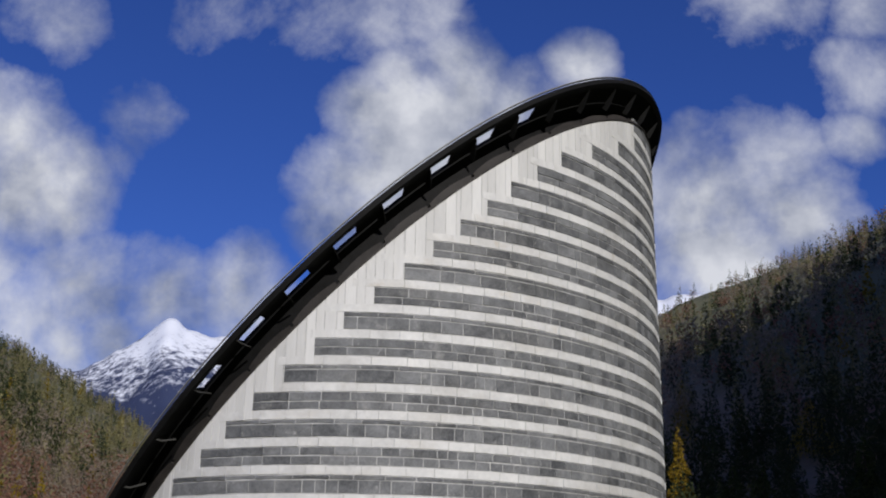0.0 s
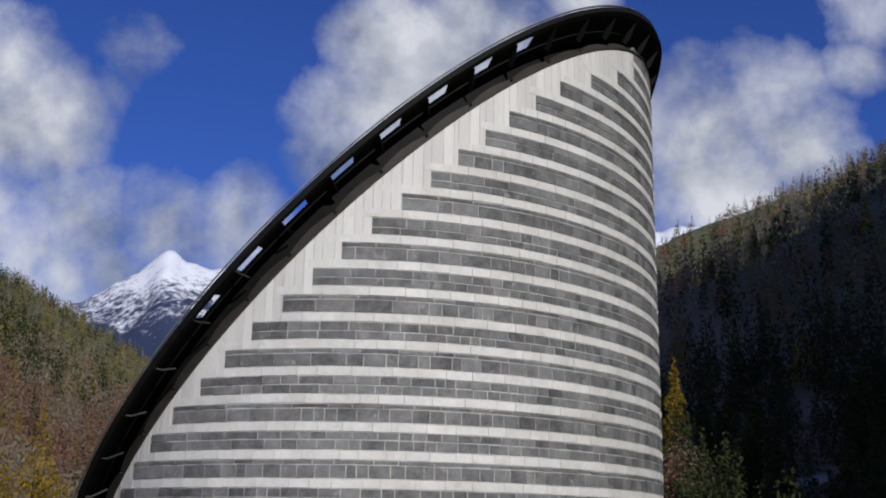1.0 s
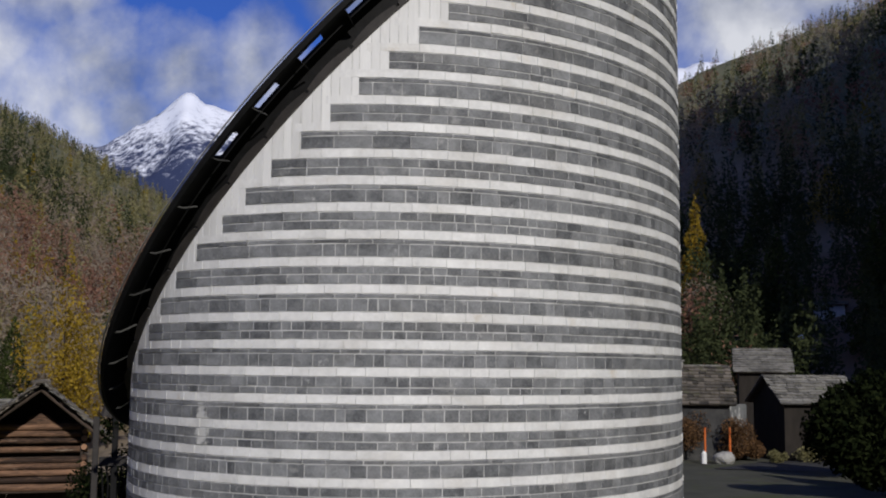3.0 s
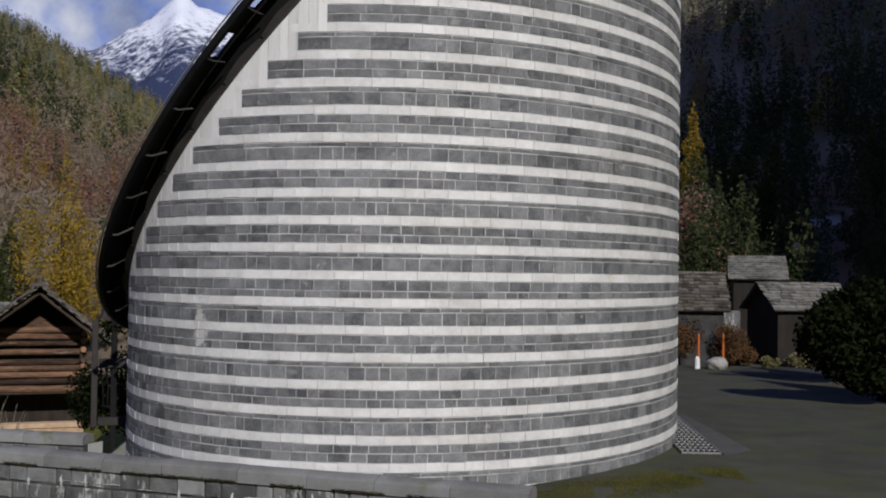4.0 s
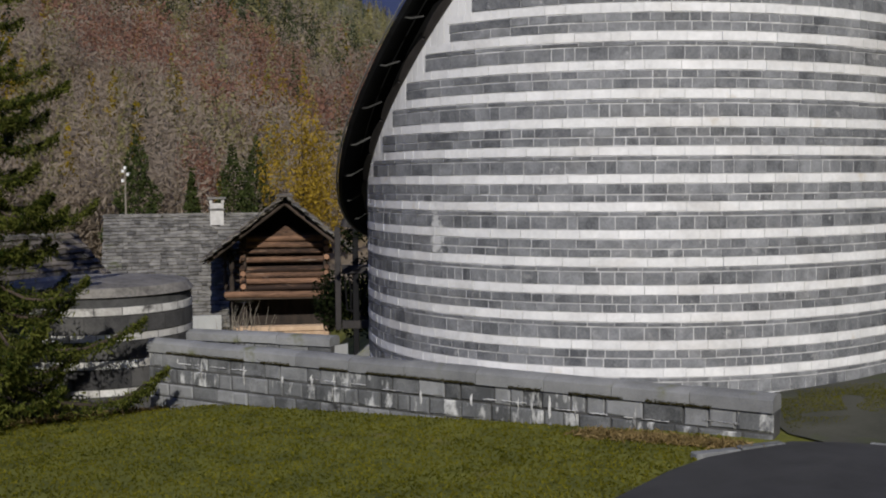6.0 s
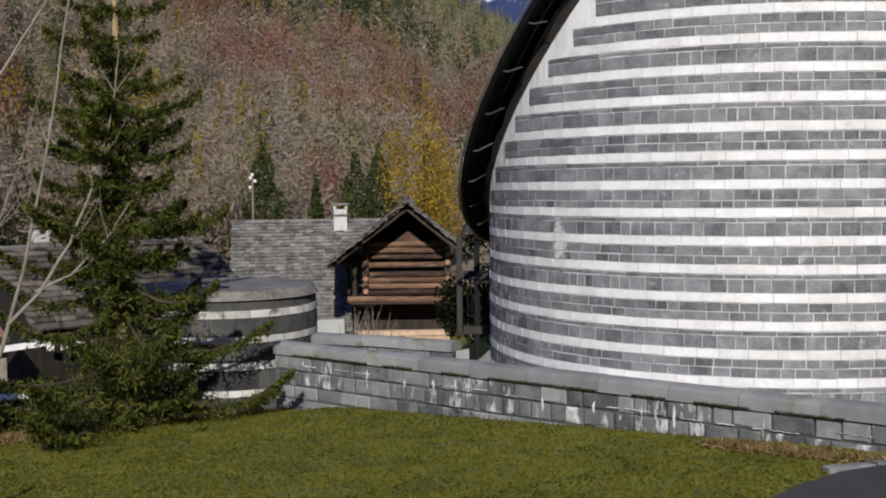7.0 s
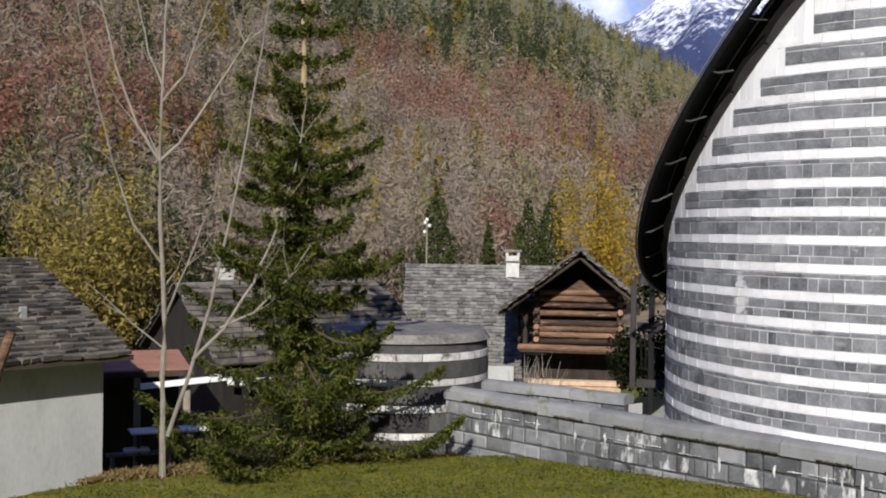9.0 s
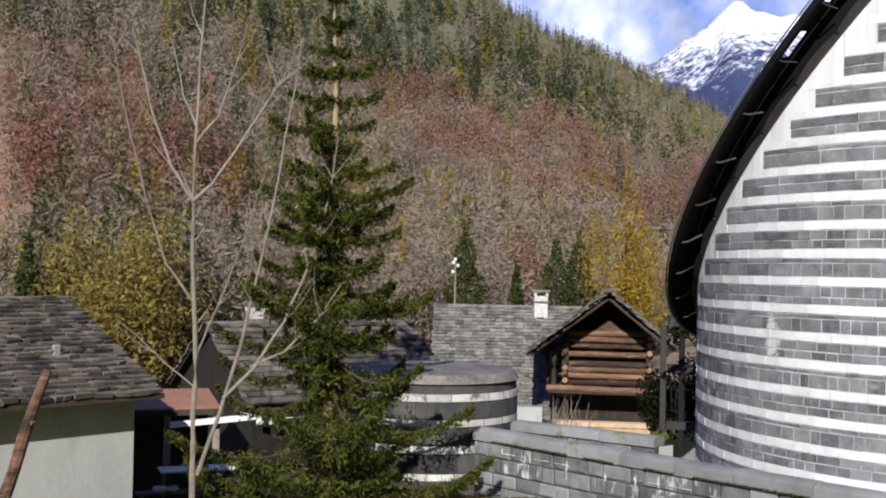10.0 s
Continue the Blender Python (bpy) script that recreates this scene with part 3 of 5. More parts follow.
def peak_z(x, y):
    r, az = math.hypot(x, y), math.degrees(math.atan2(x, y))
    top = math.tan(radians(lerp_table(PEAK, az))) * 2600
    f = (r - 1400) / 1200
    h = top * (f if f < 1 else 1 - 0.5 * (f - 1)) ** 1.1 if f > 0 else -20
    ridge = noise.ridged_multi_fractal(Vector((x * 0.0022, y * 0.0022, 0.7)), 1.0, 2.1, 6, 1.0, 2.0)
    return h + (ridge - 1.2) * 95 * (1 - math.exp(-((f - 1) / 0.12) ** 2)) + noise.noise(Vector((az * 1.6, r * 0.003, 0))) * 8


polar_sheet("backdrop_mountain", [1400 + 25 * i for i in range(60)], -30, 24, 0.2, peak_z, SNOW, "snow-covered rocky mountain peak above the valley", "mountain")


# ---- foliage ----
def leaf_mesh(name, centres, sizes, seed, aspect=1.6, droop=0.0):
    """One quad for each centre, turned at random."""
    g = np.random.default_rng(seed)
    c = np.asarray(centres, dtype=np.float64)
    n = len(c)
    s = np.asarray(sizes, dtype=np.float64).reshape(-1, 1) * np.ones((n, 1))
    d = g.normal(size=(n, 3))
    d[:, 2] -= droop
    d /= np.linalg.norm(d, axis=1, keepdims=True)
    e = np.cross(d, g.normal(size=(n, 3)))
    e /= np.linalg.norm(e, axis=1, keepdims=True)
    d, e = d * s * aspect * 0.5, e * s * 0.5
    v = np.stack([c - d, c + e * 0.8, c + d, c - e * 0.8], 1).reshape(-1, 3)
    me = bpy.data.meshes.new(name)
    me.vertices.add(4 * n)
    me.vertices.foreach_set("co", v.ravel())
    me.loops.add(4 * n)
    me.loops.foreach_set("vertex_index", np.arange(4 * n))
    me.polygons.add(n)
    me.polygons.foreach_set("loop_start", np.arange(0, 4 * n, 4))
    me.update()
    me.validate()
    return me


def conifer_cloud(g, x, y, z, h, r, n, bare=0.12):
    """Leaf clumps of a cone-shaped crown with stepped, uneven layers."""
    f = 1 - np.sqrt(g.random(n))
    f = bare + (1 - bare) * f
    a = g.random(n) * TAU
    layer = 0.75 + 0.25 * np.sin(f * h * 2.6 + g.random() * 6 + 1.5 * np.sin(a * 2 + g.random() * 6))
    q = r * (1 - f) * layer * np.sqrt(g.uniform(0.35, 1.0, n)) + 0.05
    return np.stack([x + q * np.cos(a), y + q * np.sin(a), z + h * f - q * 0.18], 1)


def round_cloud(g, x, y, z, h, r, n):
    """Leaf clumps of a rounded crown made of several lobes."""
    k = 6
    lobes = np.stack([g.normal(size=k) * 0.42 * r, g.normal(size=k) * 0.42 * r, h * g.uniform(0.35, 0.85, k)], 1)
    pick = g.integers(0, k, n)
    v = g.normal(size=(n, 3))
    v /= np.linalg.norm(v, axis=1, keepdims=True)
    v *= (g.random((n, 1)) ** 0.5) * np.array([0.55 * r, 0.55 * r, 0.30 * h])
    return lobes[pick] + v + np.array([x, y, z])


rg = np.random.default_rng(5)
kinds = {"spruce": [[], []], "larch": [[], []], "olive": [[], []], "beech": [[], []], "bare": [[], []]}


def plant(kind, x, y, z, h, n, wide=None):
    c, s = kinds[kind]
    if kind in ("spruce", "larch", "olive"):
        r = wide or h * rg.uniform(0.17, 0.25)
        pts = conifer_cloud(rg, x, y, z, h, r, n)
    else:
        r = wide or h * rg.uniform(0.32, 0.5)
        pts = round_cloud(rg, x, y, z, h, r, n)
    c.append(pts)
    s.append(rg.uniform(0.6, 1.3, n) * h * (0.046 if kind in ("beech", "bare") else 0.038) * math.sqrt(190 / n))


def forest(count, az0, az1, weights, f0=0.0, f1=1.04, tall=(7, 13)):
    for _ in range(count):
        az = rg.uniform(az0, az1)
        far, foot = lerp_table(FAR, az), lerp_table(FOOT, az)
        f = f0 + (f1 - f0) * rg.random() ** 1.6
        r = foot + (far - foot) * f
        x, y = r * math.sin(radians(az)), r * math.cos(radians(az))
        patch = noise.noise(Vector((x * 0.013, y * 0.013, 9.0))) * 1.2 + noise.noise(Vector((x * 0.045, y * 0.045, 4.0))) * 0.4
        if 19.5 < az < 21.3 and r < 94:
            continue
        seen = (hill_z(x, y) - EYE) / r / math.tan(radians(lerp_table(RIDGE, az)))
        w = weights(max(0.0, seen), patch, az)
        kind = list(kinds)[int(rg.choice(5, p=np.array(w) / sum(w)))]
        h = rg.uniform(*tall) * (0.75 if kind in ("beech", "bare") else 0.9)
        plant(kind, x, y, hill_z(x, y) - 0.4, h, 330 if f < 0.14 else 115)


# order: spruce, larch, olive, beech, bare
def west(f, p, az):
    """Rust beeches and bare woods below, olive larch and dark spruce in patches above."""
    # left adds spruce, putting that side's shade into the tree colours
    rust, high, left = smooth((0.66 - f) / 0.22) * smooth((f - 0.02) / 0.10), smooth((f - 0.42) / 0.22), smooth((-az - 30) / 9)
    red, green = smooth((0.22 - p) / 0.3), smooth((p + 0.15 + 0.35 * left) / 0.3)
    return (0.06 + 2.6 * high * green + 0.7 * left * green + 0.25 * high, 0.10 + 0.10 * rust, 0.35 + 1.7 * high * (1 - 0.7 * green), 1.9 * rust * red, 0.75 * (1 - high) + 0.25)


def east(f, p, az):
    return (1.1 + max(0, -p), 0.06, 0.9, 0.35, 0.8) if f > 0.5 else (2.6, 0.0, 0.0, 0.05, 0.08)


forest(5600, -50, -5, west)
forest(1500, 8, 30, east, 0.0, 1.05, (7, 12))

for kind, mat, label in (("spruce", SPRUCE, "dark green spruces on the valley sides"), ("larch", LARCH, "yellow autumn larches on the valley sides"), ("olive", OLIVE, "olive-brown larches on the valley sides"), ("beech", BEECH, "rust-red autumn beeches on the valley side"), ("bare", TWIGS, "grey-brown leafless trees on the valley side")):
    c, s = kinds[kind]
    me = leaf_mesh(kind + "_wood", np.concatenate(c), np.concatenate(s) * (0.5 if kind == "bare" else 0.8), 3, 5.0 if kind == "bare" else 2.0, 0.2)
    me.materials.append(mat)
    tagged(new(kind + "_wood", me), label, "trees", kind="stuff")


# single trees at the foot of the slopes: kind, azimuth, distance, top elevation, count, half width
LOOK = {"spruce": (LONE_SPRUCE, "dark green spruce at the foot of the slope", 2.4), "larch": (LONE_LARCH, "golden yellow autumn larch at the foot of the slope", 1.8), "golden": (GOLDEN, "thin olive-gold larch at the foot of the slope", 2.6), "bare": (TWIGS, "grey-brown leafless tree at the foot of the slope", 5.0), "beech": (BEECH, "rust-red autumn beech at the foot of the slope", 1.8)}
for kind, az, r, top, n, wide in [("spruce", -26.8, 78, 2.65, 3600, 4.6), ("spruce", -24.15, 74, 0.85, 1200, 1.6), ("spruce", -22.1, 80, 2.1, 3200, 4.2), ("spruce", -20.9, 84, 2.4, 3200, 4.2), ("larch", -18.6, 78, 3.5, 2600, 2.5),
                                  ("larch", -17.5, 92, 2.0, 1200, 2.4), ("golden", -44.6, 71, 3.0, 2600, 4.2), ("golden", -41.2, 73, 2.4, 2600, 4.0), ("golden", -47.2, 73, 2.2, 2000, 3.6), ("golden", -28.6, 100, 2.6, 1800, 3.2), ("spruce", -48.5, 72, 1.8, 1500, 2.8),
                                  ("bare", -19.4, 84, 1.0, 1800, 3.2), ("bare", -16.4, 88, 1.4, 1800, 3.2), ("bare", -29.5, 84, 2.0, 1800, 3.4), ("bare", -33.0, 80, 1.8, 1800, 3.6), ("bare", -37, 80, 2.0, 1800, 3.6), ("bare", -40, 84, 1.6, 1800, 3.6), ("bare", -43, 80, 1.4, 1800, 3.6),
                                  ("beech", -23.2, 96, 2.2, 1500, 3.0), ("bare", -25.5, 90, 1.5, 1500, 3.2), ("bare", -14.5, 92, 1.5, 1500, 3.2), ("beech", -12.8, 96, 2.0, 1200, 3.0),
                                  ("larch", 19.65, 120, 10.2, 3600, 4.6), ("larch", 13.2, 105, 8.9, 2200, 2.8), ("spruce", 14.8, 100, 5.4, 2200, 3.4), ("bare", 13.6, 92, 4.6, 1500, 3.0),
                                  ("spruce", 17.2, 92, 7.2, 2400, 4.0), ("spruce", 18.0, 130, 8.0, 2400, 4.2), ("spruce", 22.0, 88, 8.4, 2400, 4.4), ("spruce", 23.6, 84, 8.8, 2400, 4.4), ("spruce", 15.8, 100, 7.0, 2200, 3.8)]:
    x, y = r * math.sin(radians(az)), r * math.cos(radians(az))
    z = hill_z(x, y) - 0.3
    h = r * math.tan(radians(top)) + EYE - z
    mat, label, aspect = LOOK[kind]
    tree = base(("larch" if kind == "golden" else kind) + "_tree", pose(x, y, z), label, "tree")
    bm = bmesh.new()
    rod(bm, [(0, 0, 0), (0.05, 0.02, h * 0.5), (0, 0, h * 0.93)], [0.014 * h, 0.009 * h, 0.002 * h], 7)
    part("trunk", bm, TIMBER, tree)
    n *= 2
    if kind == "spruce" or kind in ("larch", "golden") and az > 0:
        pts = conifer_cloud(rg, 0, 0, 0, h, wide, n, 0.06)
    else:
        pts = round_cloud(rg, 0, 0, 0, h, wide, n)
    s = rg.uniform(0.6, 1.3, n) * h * (0.017 if kind == "bare" else 0.030 if kind == "spruce" else 0.026) * math.sqrt(1000 / n) * 1.15
    part("crown", leaf_mesh("crown", pts, s, int(abs(az) * 10), aspect, 0.3), mat, tree)


# ---- flat areas ----
def patch(name, outline, lift, mat, label, category, cell=0.6):
    """A sheet inside an outline, draped over the ground."""
    bm = bmesh.new()
    bm.faces.new([bm.verts.new((x, y, 0)) for x, y in outline])
    xs, ys = [p[0] for p in outline], [p[1] for p in outline]
    for axis, lo, hi in ((0, min(xs), max(xs)), (1, min(ys), max(ys))):
        q = lo + cell
        while q < hi:
            co, no = ((q, 0, 0), (1, 0, 0)) if axis == 0 else ((0, q, 0), (0, 1, 0))
            bmesh.ops.bisect_plane(bm, geom=bm.verts[:] + bm.edges[:] + bm.faces[:], plane_co=co, plane_no=no)
            q += cell
    for v in bm.verts:
        v.co.z = ground_z(v.co.x, v.co.y) + lift
    for f in bm.faces:
        if f.normal.z < 0:
            f.normal_flip()
    return solid(name, bm, mat, label, category, kind="structure")


patch("pavement", [(2.6, 17.9), (7, 16.5), (16, 18), (24, 36), (27, 58), (12, 62), (6, 44), (6, 34), (1.0, 21.5), (1.9, 18.6)], 0.035, GRAVEL, "mossy gravel forecourt beside the church", "gravel", 1.0)
patch("road", [(-1.8, 12.5), (-0.82, 14.62), (0.0, 16.2), (0.55, 17.0), (1.9, 18.1), (2.7, 18.05), (3.4, 17.86), (4.05, 17.5), (4.8, 17.15), (6.0, 16.4), (7.8, 15.3), (12, 13), (6, 8), (0, 9)], 0.05, ASPHALT, "dark smooth asphalt lane at the lawn's edge", "road", 0.8)
patch("road_beyond", [(12.5, 50.5), (20, 49), (30, 50), (30, 60), (17.5, 57.0), (15.2, 54.5)], 0.07, ASPHALT, "grey asphalt lane between the huts", "road", 1.2)

# grass blades over the lawn, and a dry fringe along its far edge
pts, siz, dry, dsz = [], [], [], []
for _ in range(60000):
    az, r = rg.uniform(-48, 3), rg.uniform(14.0, 26)
    x, y = r * math.sin(radians(az)), r * math.cos(radians(az))
    side = (WALL_B - WALL_A).cross(Vector((x, y)) - WALL_A)
    if side < 0.25 and x > -9 or (x > -0.9 + (y - 14.6) * 0.55 and y < 17.4) or r > 24.6:
        continue
    pts.append((x, y, ground_z(x, y) + 0.02))
    siz.append(rg.uniform(0.018, 0.045))
for _ in range(16000):
    f = rg.random()
    x, y = -17.2 + 6.2 * f + rg.normal() * 0.25, 17.0 + 6.2 * f + rg.normal() * 0.25
    dry.append((x, y, ground_z(x, y) + rg.uniform(0, 0.12)))
    dsz.append(rg.uniform(0.03, 0.065))
for _ in range(2200):
    f = rg.random()
    p = WALL_A.lerp(WALL_B, 0.04 + 0.2 * f)
    x, y = p.x + rg.normal() * 0.12 - 0.2, p.y + rg.normal() * 0.1 - 0.65
    dry.append((x, y, ground_z(x, y) + rg.uniform(0, 0.1)))
    dsz.append(rg.uniform(0.025, 0.05))
me = leaf_mesh("lawn_grass", pts, siz, 8, 2.2)
me.materials.append(BLADE)
tagged(new("lawn_grass", me), "short green lawn grass with a few fallen leaves", "grass", kind="stuff")
me = leaf_mesh("dry_grass", dry, dsz, 9, 5.0)
me.materials.append(DRY)
tagged(new("dry_grass", me), "dry straw-coloured grass along the lawn's edge", "grass", kind="stuff")


# ---- boundary walls ----
def frame_of(a, b, z=0.0):
    """A pose with x from a to b and y square to it, away from the camera's side."""
    d = Vector((b[0] - a[0], b[1] - a[1]))
    return pose(a[0], a[1], z, 0, 0, math.degrees(math.atan2(d.y, d.x))), d.length


def coping_bm(x0, x1, wide, z0, z1):
    """A coping slab with a rounded top."""
    bm = bmesh.new()
    h, n = wide / 2, 6
    sec = [(-h, z0), (-h, z0 + 0.45 * (z1 - z0))] + [(-h * math.cos(math.pi * (0.12 + 0.76 * i / n)) * 1.05, z0 + (z1 - z0) * (0.55 + 0.45 * math.sin(math.pi * (0.12 + 0.76 * i / n)))) for i in range(n + 1)] + [(h, z0 + 0.45 * (z1 - z0)), (h, z0)]
    a = [bm.verts.new((x0, y, z)) for y, z in sec]
    b = [bm.verts.new((x1, y, z)) for y, z in sec]
    m = len(sec)
    for i in range(m):
        bm.faces.new((a[i], b[i], b[(i + 1) % m], a[(i + 1) % m]))
    bm.faces.new(a[::-1])
    bm.faces.new(b)
    return bm


def stone_piece(x0, x1, y0, y1, z0, z1, r, c=0.02):
    """A rough-dressed stone with a pillowed face towards -y."""
    j = lambda: r.uniform(-0.018, 0.018)
    v = [(x0, y1, z0), (x1, y1, z0), (x1, y1, z1), (x0, y1, z1),
         (x0, y0 + c, z0), (x1, y0 + c, z0), (x1, y0 + c, z1), (x0, y0 + c, z1),
         (x0 + c + j(), y0 + j(), z0 + c + j()), (x1 - c + j(), y0 + j(), z0 + c + j()), (x1 - c + j(), y0 + j(), z1 - c + j()), (x0 + c + j(), y0 + j(), z1 - c + j())]
    f = [(4, 5, 9, 8), (5, 6, 10, 9), (6, 7, 11, 10), (7, 4, 8, 11), (8, 9, 10, 11), (0, 1, 5, 4), (1, 2, 6, 5), (2, 3, 7, 6), (3, 0, 4, 7)]
    return v, f


def boundary_wall(a, b, thick, wide, low, mid, top, label, seed, slab=1.45):
    m, length = frame_of(a, b)
    wall = base("boundary_wall", m, label, "wall", "stone boundary walls")
    bm = bmesh.new()
    box(bm, 0.01, -thick / 2 + 0.025, low, length - 0.01, thick / 2, mid)
    part("core", bm, DARK_MORTAR, wall)
    r = random.Random(seed)
    n = max(1, round(length / slab))
    cuts = [0] + [length * (i + r.uniform(-0.12, 0.12)) / n for i in range(1, n)] + [length]
    for x0, x1 in zip(cuts, cuts[1:]):
        dz = r.uniform(-0.008, 0.008)
        part("coping_stone", coping_bm(x0 + 0.006, x1 - 0.006, wide, mid + dz, top + dz), COPING, wall, "rounded grey coping stone edged with moss")
    z = mid - 0.01
    while z > low + 0.05:
        h = r.choice((0.19, 0.25, 0.30, 0.34))
        x = -r.random() * 0.2
        while x < length:
            e = x + r.uniform(0.26, 0.74)
            x0, x1 = max(x, 0), min(e, length)
            if x1 - x0 > 0.08:
                lime = z > mid - 0.5 and noise.noise(Vector((x * 0.9 + seed, z * 3.0, 0.3))) > 0.02
                v, f = stone_piece(x0 + 0.012, x1 - 0.012, -thick / 2 - r.uniform(0, 0.03), -thick / 2 + 0.06, z - h + 0.012 + r.uniform(0, 0.02), z - 0.012, r, 0.03)
                part("stone", raw(v, f, "stone"), LIME if lime else GRANITE, wall)
            x = e
        z -= h
    return wall


boundary_wall((-11.35, 23.1), (1.72, 18.52), 0.42, 0.54, -1.35, 0.24, 0.52, "grey stone boundary wall with rounded mossy coping and lime stains", 21)
# moss along the foot of the coping, and a kerb at the wall's end
WM, WL = frame_of((-11.35, 23.1), (1.72, 18.52))
pts = [WM @ Vector((rg.uniform(0.3, WL - 1.0), -0.272 - rg.random() * 0.008, 0.235 + abs(rg.normal()) * 0.022)) for _ in range(9000)]
pts = [p for p in pts if noise.noise(p * 1.1) > -0.25]
me = leaf_mesh("coping_moss", pts, rg.uniform(0.010, 0.024, len(pts)), 17, 1.5)
me.materials.append(MOSS)
tagged(new("coping_moss", me), "olive moss along the coping's lower edge", "moss", kind="stuff")
q = random.Random(33)
verts, faces = [], []


def deposit(x0, x1, z0, z1):
    """A crust of lime with ragged edges on the wall's face, x along the wall."""
    n = max(3, int((x1 - x0) / 0.035))
    i = len(verts)
    for j in range(n + 1):
        x = x0 + (x1 - x0) * j / n
        t = q.uniform(0.2, 1.0) * (0.5 if j in (0, n) else 1.0)
        m = (z0 + z1) / 2 + q.uniform(-0.006, 0.006)
        h = (z1 - z0) / 2 * t
        verts.extend(WM @ Vector((x, y, z)) for y, z in ((-0.235, m - h), (-0.252, m), (-0.235, m + h)))
    for j in range(n):
        b = i + 3 * j
        faces.extend([(b, b + 3, b + 4, b + 1), (b + 1, b + 4, b + 5, b + 2)])


for x0, x1, z in ((0.9, 2.9, 0.03), (4.55, 6.1, 0.0), (6.3, 7.65, -0.05), (8.55, 9.55, -0.02), (10.0, 11.0, -0.06), (11.3, 12.3, -0.07), (12.7, 13.3, 0.02)):
    while x0 < x1:
        e = min(x1, x0 + q.uniform(0.15, 0.6))
        deposit(x0, e, z - q.uniform(0.008, 0.028), z + q.uniform(0.006, 0.018))
        if q.random() < 0.7:
            p = q.uniform(x0, e)
            deposit(p - q.uniform(0.008, 0.022), p + q.uniform(0.008, 0.022), z - q.uniform(0.06, 0.22), z + q.uniform(0.02, 0.2))
        x0 = e + q.uniform(0.02, 0.22)
for x in (1.6, 2.8, 3.84, 4.6, 7.2, 8.3, 9.9, 11.5):
    deposit(x - 0.025, x + 0.025, -0.36, 0.2)
CRUST = material("lime_crust", speckled((0.16, 0.16, 0.155), (0.68, 0.68, 0.66), 5.0, 30.0, 0.3), 0.9, bump=0.004)
lime = raw(verts, faces, "lime_crust")
lime.materials.append(CRUST)
tagged(new("lime_crust", lime), "white lime crust and drips along the wall's joints", "lime", kind="stuff")
kerb = base("kerb", pose(0, 0, 0), "flat pale stone kerb at the lane's edge", "kerb")
for (x0, y0), (x1, y1) in (((0.36, 17.1), (1.05, 17.52)), ((1.06, 17.53), (1.75, 17.98))):
    d = Vector((x1 - x0, y1 - y0))
    bm = bmesh.new()
    box(bm, 0, -0.09, -0.1, d.length - 0.012, 0.09, 0.09, pose(x0, y0, ground_z(x0, y0), 0, 0, math.degrees(math.atan2(d.y, d.x))), 0.012)
    part("kerb_stone", bm, GRANITE, kerb)
boundary_wall((-11.2, 24.75), (-7.45, 24.15), 0.40, 0.52, -1.6, 0.27, 0.50, "low grey stone wall with rounded coping beside the church", 22)
# the paler slab paints in sunlight on the wall's end face
bm = bmesh.new()
box(bm, -0.22, -0.02, -1.0, 0.22, 0.0, 0.27, frame_of((-7.43, 24.1), (-7.2, 24.6))[0] @ pose(0.2, 0, 0))
solid("end_slab", bm, PLASTER, "upright stone slab closing the low wall, pale for its sunlit end face", "slab")
bm = bmesh.new()
vs = [bm.verts.new(p) for p in ((-7.15, 24.55, -0.9), (-6.35, 24.75, -0.9), (-6.35, 24.75, 0.62), (-7.15, 24.55, -0.1))]
f = bm.faces.new(vs)
ex = bmesh.ops.extrude_face_region(bm, geom=[f])
bmesh.ops.translate(bm, vec=(-0.05, 0.22, 0), verts=[v for v in ex["geom"] if isinstance(v, bmesh.types.BMVert)])
bmesh.ops.recalc_face_normals(bm, faces=bm.faces)
solid("sloping_parapet", bm, COPING, "sloping grey stone parapet against the church's foot", "parapet")

# striped round fountain house, low and flat topped
drum = base("round_outbuilding", pose(-13.45, 24.45, -1.4), "low round outbuilding of dark and white stone bands, flat top", "outbuilding")
RAD = 2.2


def ring_mesh(r0, r1, z0, z1, n=64):
    vs, fs = [], []
    for i in range(n):
        a = TAU * i / n
        for r, z in ((r1, z0), (r1, z1 - 0.02), (r1 - 0.02, z1), (r0, z1), (r0, z0)):
            vs.append((r * math.cos(a), r * math.sin(a), z))
    for i in range(n):
        j = (i + 1) % n
        fs += [(5 * i + q, 5 * j + q, 5 * j + (q + 1) % 5, 5 * i + (q + 1) % 5) for q in range(5)]
    return vs, fs


part("core", raw(*ring_mesh(0.4, RAD - 0.03, 0.0, 2.82), "core"), DARK_MORTAR, drum)
bm = bmesh.new()
bmesh.ops.create_cone(bm, segments=64, radius1=RAD + 0.04, radius2=RAD - 0.1, depth=0.2, cap_ends=True, matrix=pose(0, 0, 2.95))
bmesh.ops.create_cone(bm, segments=64, radius1=RAD - 0.25, radius2=RAD - 0.9, depth=0.07, cap_ends=True, matrix=pose(0, 0, 3.08))
part("cover_slab", bm, DIRTY_SLAB, drum, "weathered flat stone cover")
r = random.Random(4)
